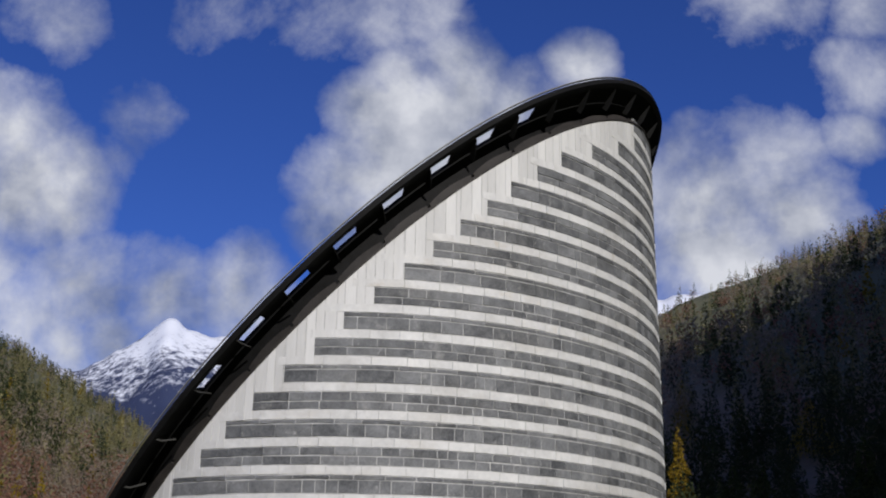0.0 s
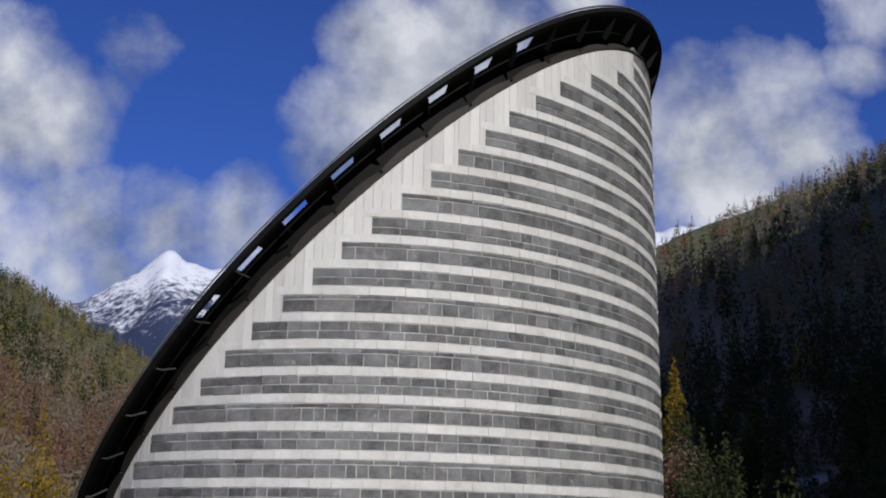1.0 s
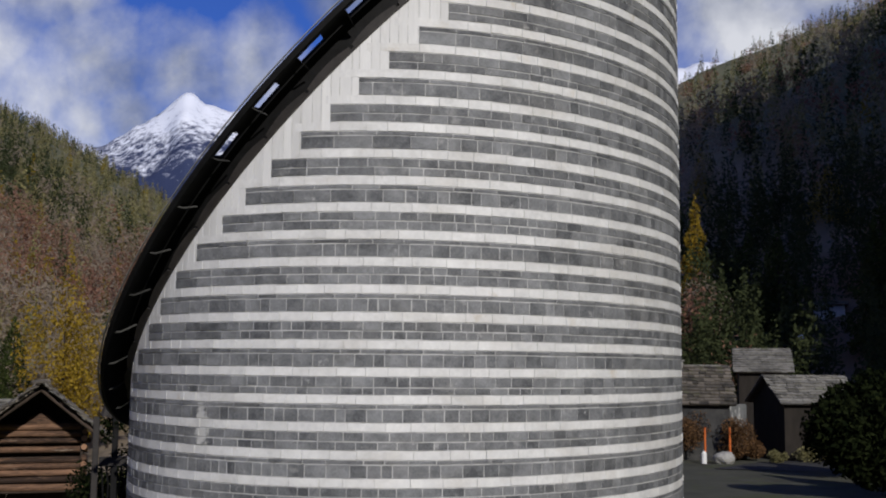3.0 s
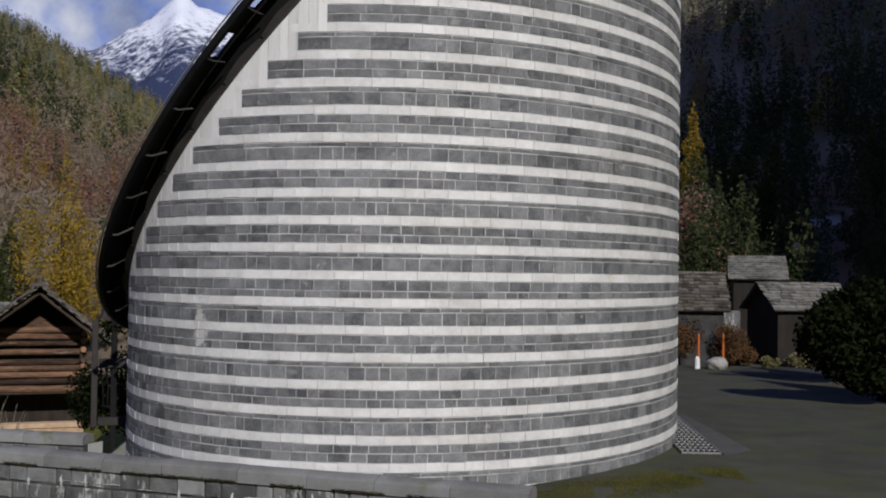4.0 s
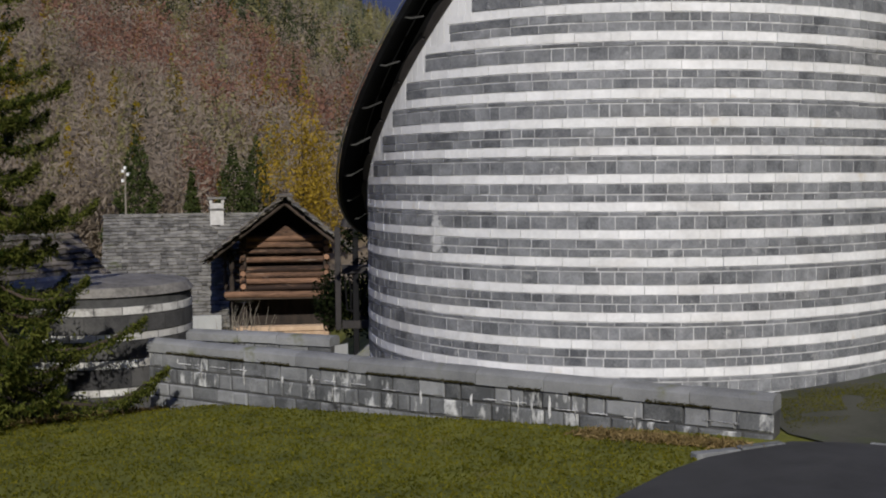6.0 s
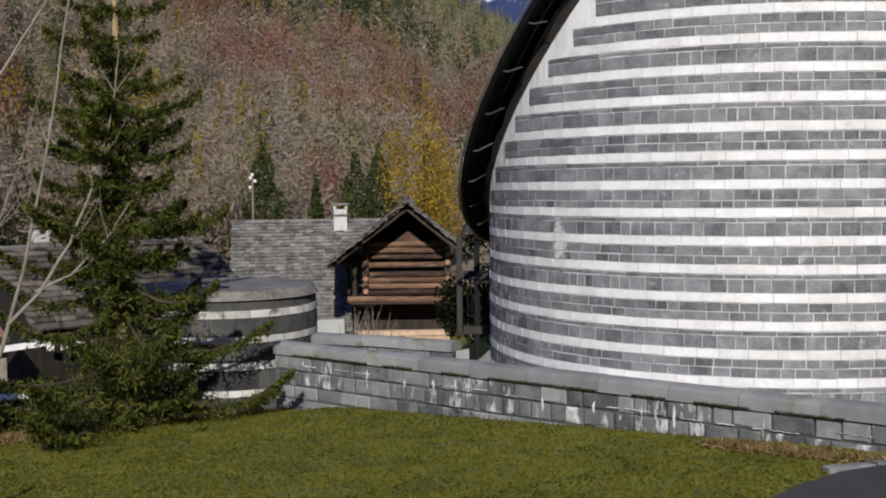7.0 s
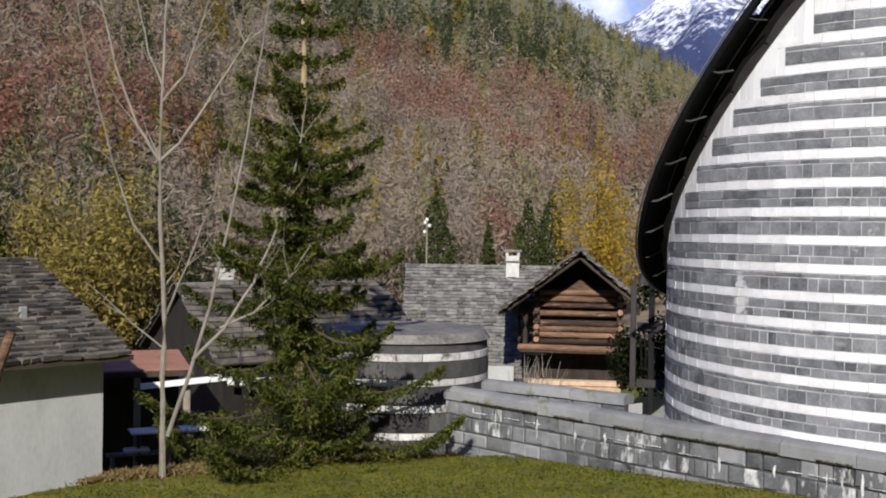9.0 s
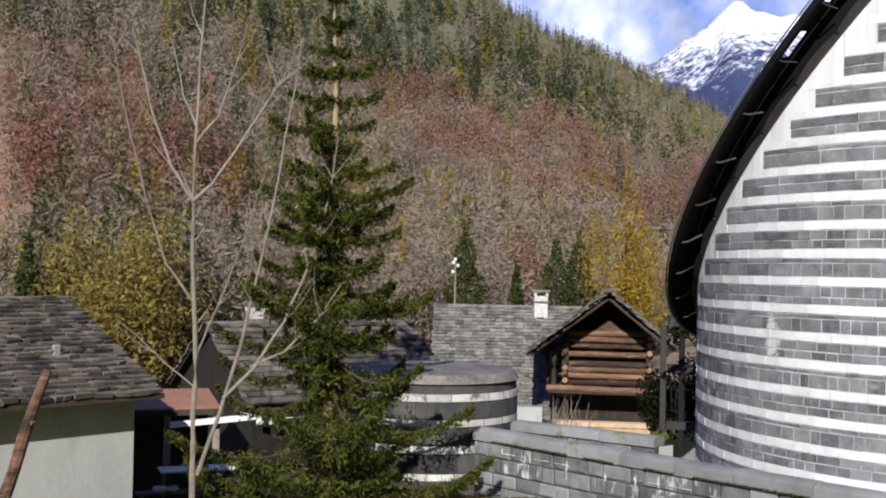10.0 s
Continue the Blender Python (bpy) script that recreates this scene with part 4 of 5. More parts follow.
for z0, z1, mat in [(2.44, 2.62, DIRTY_MARBLE), (2.04, 2.42, DIRTY_GNEISS), (1.86, 2.02, DIRTY_MARBLE), (1.46, 1.84, DIRTY_GNEISS), (1.24, 1.42, DIRTY_MARBLE), (0.8, 1.22, DIRTY_GNEISS), (0.62, 0.78, DIRTY_MARBLE), (0.0, 0.6, DIRTY_GNEISS)]:
    a = 0.0
    while a < TAU:
        e = min(a + r.uniform(0.16, 0.30), TAU)
        vs, fs = [], []
        for q in (a + 0.004, (a + e) / 2, e - 0.004):
            for rr, z in ((RAD - 0.05, z0), (RAD + 0.0, z0 + 0.006), (RAD + 0.0, z1 - 0.006), (RAD - 0.05, z1)):
                vs.append((rr * math.cos(q), rr * math.sin(q), z))
        for i in (0, 4):
            fs += [(i, i + 4, i + 5, i + 1), (i + 1, i + 5, i + 6, i + 2), (i + 2, i + 6, i + 7, i + 3)]
        part("block", raw(vs, fs, "block"), mat, drum)
        a = e


# ---- slate roofs ----
def slate_slope(thing, a, b, c, rows, wide, seed, thick=0.045, mat=None, ragged=0.05):
    """A slope of overlapping stone slates: a to b along the ridge, c under a at the eave. The first rows of slates are single pieces."""
    a, b, c = Vector(a), Vector(b), Vector(c)
    along, down = b - a, c - a
    n = along.cross(down).normalized()
    if n.z < 0:
        n = -n
    length, run = along.length, down.length
    ex, ey = along.normalized(), down.normalized()
    bm = bmesh.new()
    inn = along.normalized() * min(0.06, ragged)
    vs = [bm.verts.new(p) for p in (a + inn, b - inn, b - inn + down, c + inn)]
    lo = [bm.verts.new(v.co - n * 0.05) for v in vs]
    bm.faces.new(vs)
    bm.faces.new(lo[::-1])
    for i in range(4):
        bm.faces.new((vs[i], vs[(i + 1) % 4], lo[(i + 1) % 4], lo[i]))
    bmesh.ops.recalc_face_normals(bm, faces=bm.faces)
    roof = part("roof_deck", bm, TIMBER, thing)
    r = random.Random(seed)
    verts, faces = [], []
    for k in range(rows):
        y0, y1 = run * k / rows - 0.05, run * (k + 1) / rows + r.uniform(0.02, 0.06)
        x = -r.random() * wide * 0.5
        while x < length:
            e = x + wide * r.uniform(0.55, 1.4)
            t = thick * r.uniform(0.7, 1.5)
            up = thick * r.uniform(0.0, 0.45)
            j = [r.uniform(-0.03, 0.03) for _ in range(4)]
            x0, x1 = max(x, -ragged * r.random() - 0.03), min(e - 0.012, length + 0.03 + ragged * r.random())
            if x1 - x0 > 0.05:
                i = len(verts)
                for (xx, yy, h0, h1) in ((x0, y0, 0.0, 0.015), (x1, y0, 0.0, 0.015), (x1 + j[0], y1 + j[1], 0.02, 0.02 + t), (x0 + j[2], y1 + j[3], 0.02, 0.02 + t)):
                    for h in (h0, h1):
                        verts.append(a + ex * xx + ey * yy + n * (h + up))
                faces += [tuple(i + q for q in f) for f in ((1, 3, 5, 7), (0, 6, 4, 2), (4, 6, 7, 5), (2, 4, 5, 3), (0, 1, 7, 6), (0, 2, 3, 1))]
            x = e
    part("slating", raw(verts, faces, "slating"), mat or SLATE, thing, "overlapping grey stone slates", "stuff")
    return roof


# ---- log barn ----
barn = base("log_barn", pose(-14.45, 40.7, 0, 0, 0, 19.5), "old weathered log granary on stilts with a stone slate roof", "barn")
GROUND = -2.6
slate_slope(barn, (0.05, -1.5, 3.36), (0.05, 5.2, 3.36), (-3.05, -1.5, 0.98), 12, 0.45, 31, 0.085, OLD_SLATE, 0.3)
slate_slope(barn, (0.0, 5.2, 3.36), (0.0, -1.5, 3.36), (2.5, 5.2, 1.30), 10, 0.45, 32, 0.085, OLD_SLATE, 0.3)
r = random.Random(3)
for side, run, drop in ((-1, 3.05, 2.38), (1, 2.5, 2.06)):
    for i in range(17):
        f = (i + r.uniform(0.1, 0.9)) / 17
        bm = bmesh.new()
        w, d, t = r.uniform(0.16, 0.30), r.uniform(0.14, 0.34), r.uniform(0.03, 0.06)
        box(bm, -w / 2, -d, 0, w / 2, 0.25, t, pose(side * run * f, -1.5, 3.39 - drop * f + r.uniform(0.0, 0.07), r.uniform(-5, 5), side * (math.degrees(math.atan2(drop, run)) - 9 + r.uniform(-8, 8)), r.uniform(-14, 14)), 0.008)
        part("verge_slate", bm, SLATE if r.random() < 0.6 else OLD_SLATE, barn)
for x, y in ((-0.12, -1.62), (0.10, -1.35), (0.0, 0.4), (-0.1, 1.8), (0.1, 3.2)):
    bm = bmesh.new()
    box(bm, x - 0.22, y - 0.3, 3.42, x + 0.22, y + 0.3, 3.49, None, 0.012)
    part("ridge_slate", bm, OLD_SLATE, barn)


def log(thing, a, b, rad, mat=None, name="log"):
    bm = bmesh.new()
    a, b = Vector(a), Vector(b)
    n = 5
    rod(bm, [a.lerp(b, i / n) + Vector((0, r.uniform(-0.012, 0.012), r.uniform(-0.012, 0.012))) for i in range(n + 1)], [rad * r.uniform(0.92, 1.06) for _ in range(n + 1)], 10)
    return part(name, bm, mat or LOG, thing)


for z in (-0.10, 0.15, 0.38, 0.60, 0.98, 1.55):                # front logs
    log(barn, (-1.75, 0, z), (1.70, 0, z), 0.115)
log(barn, (-1.85, 0, 1.30), (1.80, 0, 1.30), 0.10)
log(barn, (-1.75, 0, 1.80), (1.75, 0, 1.80), 0.12)
bm = bmesh.new()                                              # carved gable board
pts = [(-0.55, 1.90), (0.6, 1.90), (0.42, 2.12), (0.22, 2.26), (0.0, 2.30), (-0.22, 2.24), (-0.40, 2.10)]
f = bm.faces.new([bm.verts.new((x, -0.05, z)) for x, z in pts])
ex = bmesh.ops.extrude_face_region(bm, geom=[f])
bmesh.ops.translate(bm, vec=(0, 0.1, 0), verts=[v for v in ex["geom"] if isinstance(v, bmesh.types.BMVert)])
bmesh.ops.recalc_face_normals(bm, faces=bm.faces)
part("gable_board", bm, LOG, barn, "reddish carved gable board")
for x in (-1.62, 1.56):
    for z in (-0.1, 0.15, 0.38, 0.6, 0.98, 1.3, 1.55, 1.8):
        log(barn, (x, -0.38, z + 0.1), (x, 4.4, z + 0.1), 0.105, TIMBER if z > 1.6 else LOG, "side_log")
for x in (-1.55, 1.50):
    log(barn, (x, -0.18, -0.25), (x, -0.18, 2.0), 0.06, TIMBER, "upright_pole")
bm = bmesh.new()
box(bm, -2.25, -0.75, -0.48, 2.2, 4.6, -0.30, None, 0.02)
part("floor_platform", bm, TIMBER, barn)
log(barn, (-2.3, -0.72, -0.28), (2.3, -0.72, -0.32), 0.13, LOG, "sill_beam")
for x in (-2.05, -2.35):
    log(barn, (x, -0.2 if x > -2.2 else 1.0, -0.5), (x, -0.2 if x > -2.2 else 1.0, 1.5), 0.09, TIMBER, "gallery_post")
for z in (0.1, 0.35, 0.6, 0.85):
    log(barn, (-2.2, 0.9, z), (-1.65, 0.9, z + 0.02), 0.05, TIMBER, "gallery_rail")
bm = bmesh.new()
box(bm, -1.5, 0.25, -0.3, 1.45, 4.3, 2.0)
part("inner_wall", bm, TIMBER, barn)
# closes the gable; the near-black tone stands in for shade under the roof
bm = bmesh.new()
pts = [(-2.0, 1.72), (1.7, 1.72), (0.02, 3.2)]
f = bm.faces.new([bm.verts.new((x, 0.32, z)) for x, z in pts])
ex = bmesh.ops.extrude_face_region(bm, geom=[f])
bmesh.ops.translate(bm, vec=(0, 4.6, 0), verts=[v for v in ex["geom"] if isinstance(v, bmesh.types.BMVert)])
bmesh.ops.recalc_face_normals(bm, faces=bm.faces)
part("gable_boarding", bm, HUT_WALL, barn, "boarding deep under the gable, coloured dark for its shade")
for sx in (-1, 1):                                            # rafters under the gable
    for y in (-1.4, -0.7, -0.1):
        log(barn, (0, y, 3.18), (sx * (2.9 if sx < 0 else 2.35), y, 1.02 if sx < 0 else 1.28), 0.07, TIMBER, "rafter")
for x, y in ((-1.6, -0.1), (1.55, -0.1), (-1.6, 4.0), (1.55, 4.0)):
    bm = bmesh.new()
    bmesh.ops.create_cone(bm, segments=14, radius1=0.40, radius2=0.34, depth=0.12, cap_ends=True, matrix=pose(x, y, -0.55))
    part("stilt_cap", bm, COPING, barn, "flat round stone disc")
    log(barn, (x, y, -2.75), (x, y, -0.61), 0.15, TIMBER, "stilt")
# solid dark block stands in for the shaded void below the floor
bm = bmesh.new()
box(bm, -2.2, 0.6, GROUND - 0.3, 2.2, 4.5, -0.62)
part("undercroft", bm, TIMBER, barn)

stack = base("timber_stack", pose(-14.4, 40.0, 0, 0, 0, 19.5), "stack of pale fresh-sawn beams below the barn", "timber")
for i in range(14):
    bm = bmesh.new()
    x, z = r.uniform(-0.1, 0.1), GROUND + 0.2 * (i // 4) + 0.35
    box(bm, -1.75 + x, -0.5 + 0.26 * (i % 4), z, 1.7 + x, -0.27 + 0.26 * (i % 4), z + 0.18, None, 0.012)
    part("beam", bm, FRESH, stack)
bm = bmesh.new()
box(bm, -2.0, -0.65, GROUND - 1.0, 2.0, 0.8, GROUND + 0.35, None, 0.03)
part("support_block", bm, GRANITE, stack)


q = random.Random(19)
bm = bmesh.new()
for i in range(34):
    x = q.uniform(-2.3, -0.6)
    p = Vector((x, q.uniform(-1.5, -0.9), -2.3))
    tip = p + Vector((q.uniform(-0.5, 0.6), q.uniform(-0.2, 0.2), q.uniform(0.9, 2.0)))
    rod(bm, [p, p.lerp(tip, 0.5) + Vector((q.uniform(-0.15, 0.15), 0, 0.1)), tip], [0.022, 0.015, 0.005], 5)
solid("bare_bush", bm, BARK, "tangled leafless bush below the old barn", "bush", m=pose(-14.45, 40.7, 0, 0, 0, 19.5))
for i in range(5):
    bm = bmesh.new()
    bmesh.ops.create_icosphere(bm, subdivisions=2, radius=0.22)
    for v in bm.verts:
        v.co *= 1 + 0.3 * noise.noise(v.co * 4 + Vector((i * 5, 0, 0)))
        v.co.z *= 0.6
    solid("rubble_stone", bm, ROCK, "pale broken stone beside the timber stack", "stone", "rubble by the barn", m=pose(-14.45, 40.7, 0, 0, 0, 19.5) @ pose(1.35 + 0.28 * i, -0.9 - 0.1 * (i % 2), -2.25 + 0.05 * i))
# rough broken boards on top of the stack
for i in range(7):
    bm = bmesh.new()
    box(bm, -0.5, -0.12, 0, q.uniform(0.2, 0.7), 0.12, 0.06, pose(-1.3 + 0.42 * i, q.uniform(-0.3, 0.1), GROUND + 0.96 + 0.03 * (i % 2), q.uniform(-6, 6), q.uniform(-5, 5), q.uniform(-14, 14)), 0.008)
    part("loose_board", bm, FRESH, stack)


# ---- houses ----
def chimney(thing, x, y, z0, z1, s, cap=0.1, mat=None):
    bm = bmesh.new()
    box(bm, x - s, y - s, z0, x + s, y + s, z1, None, 0.015)
    ch = part("chimney", bm, mat or LIMEWASH, thing, "whitewashed chimney with a slate cap")
    for q in (-1, 1):
        for p in (-1, 1):
            bm = bmesh.new()
            box(bm, x + q * s * 0.85 - 0.06, y + p * s * 0.85 - 0.06, z1, x + q * s * 0.85 + 0.06, y + p * s * 0.85 + 0.06, z1 + 0.18)
            part("flue_post", bm, mat or LIMEWASH, ch)
    bm = bmesh.new()
    box(bm, x - s - cap, y - s - cap, z1 + 0.18, x + s + cap, y + s + cap, z1 + 0.27, None, 0.01)
    part("chimney_cap", bm, SLATE, ch)
    bm = bmesh.new()
    box(bm, x - s - 0.05, y - s - 0.05, z1 - 0.30, x + s + 0.05, y + s + 0.05, z1 - 0.22, None, 0.01)
    part("chimney_band", bm, SLATE, ch)


def house(name, m, length, half, ridge, eave, low, label, rows, mat, seed, over=0.35, wide=0.5, slates=None):
    """A gabled house: x along the ridge, eaves at y = -half and +half."""
    h = base(name, m, label, "house")
    s = (ridge - eave) / half
    bm = bmesh.new()
    e = half - over
    pr = [(-e, low), (e, low), (e, eave + s * over - 0.12), (0, ridge - 0.12), (-e, eave + s * over - 0.12)]
    a = [bm.verts.new((over, y, z)) for y, z in pr]
    b = [bm.verts.new((length - over, y, z)) for y, z in pr]
    bm.faces.new(a[::-1])
    bm.faces.new(b)
    for i in range(5):
        bm.faces.new((a[i], a[(i + 1) % 5], b[(i + 1) % 5], b[i]))
    bmesh.ops.recalc_face_normals(bm, faces=bm.faces)
    part("wall", bm, mat, h)
    slate_slope(h, (0, 0, ridge), (length, 0, ridge), (0, -half, eave), rows, wide, seed, 0.07, slates)
    slate_slope(h, (0, 0.0, ridge), (length, 0.0, ridge), (0, half, eave), rows, wide, seed + 1)
    for i in range(int(length / 0.6)):
        bm = bmesh.new()
        box(bm, i * 0.6, -0.16, ridge - 0.02, i * 0.6 + 0.57, 0.16, ridge + 0.06, pose(0, 0, 0, 0, 0, 0), 0.01)
        part("ridge_slate", bm, SLATE, h)
    return h


h2 = house("stone_house", pose(-23.9, 44.2, 0, 0, 0, 25.3), 6.7, 4.9, 2.55, -1.88, -4.4, "whitewashed house with a steep grey slate roof", 32, PLASTER, 51, 0.35, 0.30)
chimney(h2, 4.75, -0.35, 1.3, 3.05, 0.30)
bm = bmesh.new()
box(bm, -0.75, 0, -3.7, 0.75, 0.15, -1.35, pose(-18.2, 41.3, 0, 0, 0, 25))
solid("lime_wall", bm, PLASTER, "small sunlit whitewashed wall beside the barn", "wall")

# rendered house at the lawn's edge
cottage = base("rendered_house", pose(-15.86, 17.42, 0, 0, 0, -104.5), "grey-white rendered house with a mossy stone slate roof", "house")
slate_slope(cottage, (0, -4.05, 3.28), (9, -4.05, 3.28), (0, 0, 1.46), 23, 0.32, 61, 0.08, OLD_SLATE)
slate_slope(cottage, (0, -4.05, 3.28), (9, -4.05, 3.28), (0, -8.1, 1.46), 12, 0.5, 62)
bm = bmesh.new()
pr = [(-0.65, -1.7), (-7.5, -1.7), (-7.5, 1.55), (-4.05, 3.10), (-0.65, 1.55)]
a = [bm.verts.new((0.22, y, z)) for y, z in pr]
b = [bm.verts.new((8.8, y, z)) for y, z in pr]
bm.faces.new(a)
bm.faces.new(b[::-1])
for i in range(5):
    bm.faces.new((a[(i + 1) % 5], a[i], b[i], b[(i + 1) % 5]))
bmesh.ops.recalc_face_normals(bm, faces=bm.faces)
part("wall", bm, PLASTER, cottage)
bm = bmesh.new()
box(bm, -0.05, -0.05, 1.36, 9.05, 0.02, 1.46)
part("fascia", bm, TIMBER, cottage)
for x, y in ((1.5, -1.55), (3.1, -1.45)):
    bm = bmesh.new()
    box(bm, x - 0.09, y - 0.05, 1.9, x + 0.09, y + 0.05, 2.42, None, 0.03)
    part("roof_vent", bm, COPING, cottage, "small upright stone vent")

# lean-to with rusty roof, posts and a table
shed = base("lean_to", pose(-18.5, 21.9, -0.68, 0, 0, 49), "open lean-to with a rusty metal roof and timber posts", "shelter")
bm = bmesh.new()
box(bm, -2.6, 0.0, 0, 0.4, 2.0, 0.05, pose(0, -0.2, 1.18, 8, 0, 0), 0.01)
part("roof_sheet", bm, RUST, shed)
bm = bmesh.new()
box(bm, -2.6, -0.27, 1.06, 0.45, -0.2, 1.2)
part("roof_beam", bm, TIMBER, shed)
for x in (-0.9, 0.3):
    bm = bmesh.new()
    box(bm, x - 0.08, -0.2, -1.9, x + 0.08, -0.05, 1.1, None, 0.012)
    part("post", bm, BARK, shed)
bm = bmesh.new()
box(bm, -2.6, 1.7, -2.9, 0.4, 1.8, 1.35)
part("back_wall", bm, TIMBER, shed)
bm = bmesh.new()
box(bm, -0.80, -0.45, 0.84, 1.6, -0.36, 0.98, pose(0, 0, 0, 0, -4, 0))
part("pale_board", bm, WHITE, shed, "long pale board under the eave")
table = base("garden_table", pose(-17.9, 21.0, -1.55, 0, 0, 49), "white garden table on crossed timber legs", "table")
bm = bmesh.new()
box(bm, -0.9, -0.35, 0.72, 0.9, 0.35, 0.77, None, 0.01)
part("tabletop", bm, WHITE, table)
for x in (-0.7, 0.7):
    for y in (-0.28, 0.28):
        bm = bmesh.new()
        beam(bm, (x, y, 0), (x, -y * 0.4, 0.72), 0.07, 0.07)
        part("leg", bm, TIMBER, table)
bench = base("bench", pose(-18.3, 20.5, -1.75, 0, 0, 49), "weathered timber bench with a white cushion", "bench")
bm = bmesh.new()
box(bm, -0.8, -0.18, 0.40, 0.8, 0.18, 0.45, None, 0.01)
part("seat", bm, BARK, bench)
for x in (-0.65, 0.65):
    bm = bmesh.new()
    box(bm, x - 0.04, -0.16, 0, x + 0.04, 0.16, 0.40)
    part("leg", bm, BARK, bench)
bm = bmesh.new()
box(bm, -0.4, -0.17, 0.455, 0.2, 0.17, 0.56, None, 0.04)
part("cushion", bm, WHITE, bench)

h3 = house("slate_house", pose(-21.5, 25.5, 0, 0, 0, 62), 7.0, 3.0, 2.40, 0.35, -4.0, "dark timber house with a stone slate roof", 14, HUT_WALL, 71, 0.3, 0.45, OLD_SLATE)
chimney(h3, 1.6, 0.1, 1.6, 2.75, 0.2)
line = base("washing_line", pose(-18.2, 24.6, 0), "washing line with small white cloths", "laundry")
p0, p1 = Vector((-0.8, -0.6, 0.15)), Vector((1.3, 1.0, 0.15))
bm = bmesh.new()
rod(bm, [p0.lerp(p1, i / 8) - Vector((0, 0, 0.14 * math.sin(math.pi * i / 8))) for i in range(9)], 0.008, 5)
part("cord", bm, WHITE, line)
for i in range(6):
    q = p0.lerp(p1, 0.2 + 0.13 * i) - Vector((0, 0, 0.12))
    bm = bmesh.new()
    box(bm, -0.09, -0.006, -0.20, 0.09, 0.006, 0, Matrix.Translation(q) @ pose(0, 0, 0, 0, 0, 37))
    part("cloth", bm, ORANGE if i == 5 else WHITE, line)

# far lamp mast and a leaning stake
bm = bmesh.new()
rod(bm, [(0, 0, -4), (0, 0, 4.6)], [0.06, 0.04], 8)
mast = solid("mast", bm, BARK, "thin pale mast with small fittings at its top", "mast", m=pose(-24.6, 47.5, 0))
bm = bmesh.new()
for z, x in ((4.6, 0.0), (4.3, 0.14), (4.0, -0.12), (4.45, -0.1)):
    box(bm, x - 0.06, -0.05, z, x + 0.06, 0.05, z + 0.14, None, 0.01)
part("fitting", bm, WHITE, mast)
bm = bmesh.new()
q = random.Random(8)
rod(bm, [Vector((-0.62, 0, -2.2)).lerp(Vector((0.02, 0, 0.05)), i / 6) + Vector((q.uniform(-0.012, 0.012), 0, 0)) for i in range(7)], [0.085, 0.08, 0.08, 0.07, 0.075, 0.062, 0.055], 10)
rod(bm, [(-0.18, 0, -0.6), (-0.10, -0.05, -0.52)], [0.04, 0.03], 8)
solid("wooden_stake", bm, LOG, "rough leaning wooden stake with a cut top", "stake", m=pose(-10.14, 9.1, 2.80, 0, 0, 43))

# iron frame by the church's foot
frame_ = base("iron_frame", pose(-8.55, 29.0, 0, 0, 0, 16), "dark iron gallows frame with hanging fittings", "frame")
bm = bmesh.new()
box(bm, -0.34, -0.08, -0.05, -0.18, 0.08, 2.75, None, 0.012)
part("post", bm, SCALLOP, frame_)
bm = bmesh.new()
box(bm, 0.14, -0.06, -1.0, 0.30, 0.06, 3.0, None, 0.012)
part("post", bm, STEEL, frame_)
for z, h in ((1.48, 0.24), (-0.02, 0.22)):
    bm = bmesh.new()
    box(bm, -0.16, -0.07, z, 0.78, 0.07, z + h, None, 0.012)
    part("crossbar", bm, SCALLOP, frame_)
bm = bmesh.new()
for i in range(5):
    rod(bm, [(-0.1 + 0.12 * i, 0, 1.48), (-0.05 + 0.14 * i, 0.02, 1.0), (0.1 * i - 0.02, 0, 0.5), (0.6 - 0.1 * i, 0.03, 0.2)], 0.025, 6)
part("ironwork", bm, STEEL, frame_)
bm = bmesh.new()
rod(bm, [(0, 0, 2.75), (0.05, 0, 2.95), (0.2, 0, 3.15), (0.34, 0, 3.3)], [0.2, 0.17, 0.19, 0.10], 10)
part("bell", bm, SCALLOP, frame_)
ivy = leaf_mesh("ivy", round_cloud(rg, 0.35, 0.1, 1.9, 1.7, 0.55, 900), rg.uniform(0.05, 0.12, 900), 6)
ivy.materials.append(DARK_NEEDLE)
ob = new("climbing_shrub", ivy)
ob.matrix_world = pose(-8.45, 29.3, 0)
tagged(ob, "dark evergreen shrub beside the church wall", "shrub")

# near-black leaves added to darken the open gap behind the frame
gap_leaves = leaf_mesh("ivy", round_cloud(rg, 0.1, 0.6, -1.3, 3.0, 1.1, 4200), rg.uniform(0.05, 0.11, 4200), 16)
gap_leaves.materials.append(DARK_NEEDLE)
ob = new("evergreen_shrub", gap_leaves)
ob.matrix_world = pose(-9.0, 30.6, 0)
tagged(ob, "dark foliage added to fill the shaded gap behind the iron frame", "shrub")

# ---- huts beyond the forecourt ----
hut = house("stone_hut", pose(17.45, 59.4, 0, 0, 0, 8), 4.6, 2.2, 3.80, 2.35, -2.0, "dark stone hut with a pale slate roof", 10, HUT_WALL, 81, 0.3, 0.5)
house("stone_hut", pose(19.4, 72.6, 0, 0, 0, -14), 3.6, 3.0, 5.45, 3.95, -2.0, "small dark hut with a weathered slate roof", 10, HUT_WALL, 83, 0.3, 0.5)
low_hut = house("stone_hut", pose(11.2, 60.5, 0, 0, 0, -8), 4.6, 3.2, 4.3, 2.3, -2.0, "low stone hut with a rough brown slate roof", 12, DIRTY_GNEISS, 85, 0.3, 0.4, OLD_SLATE)
bm = bmesh.new()
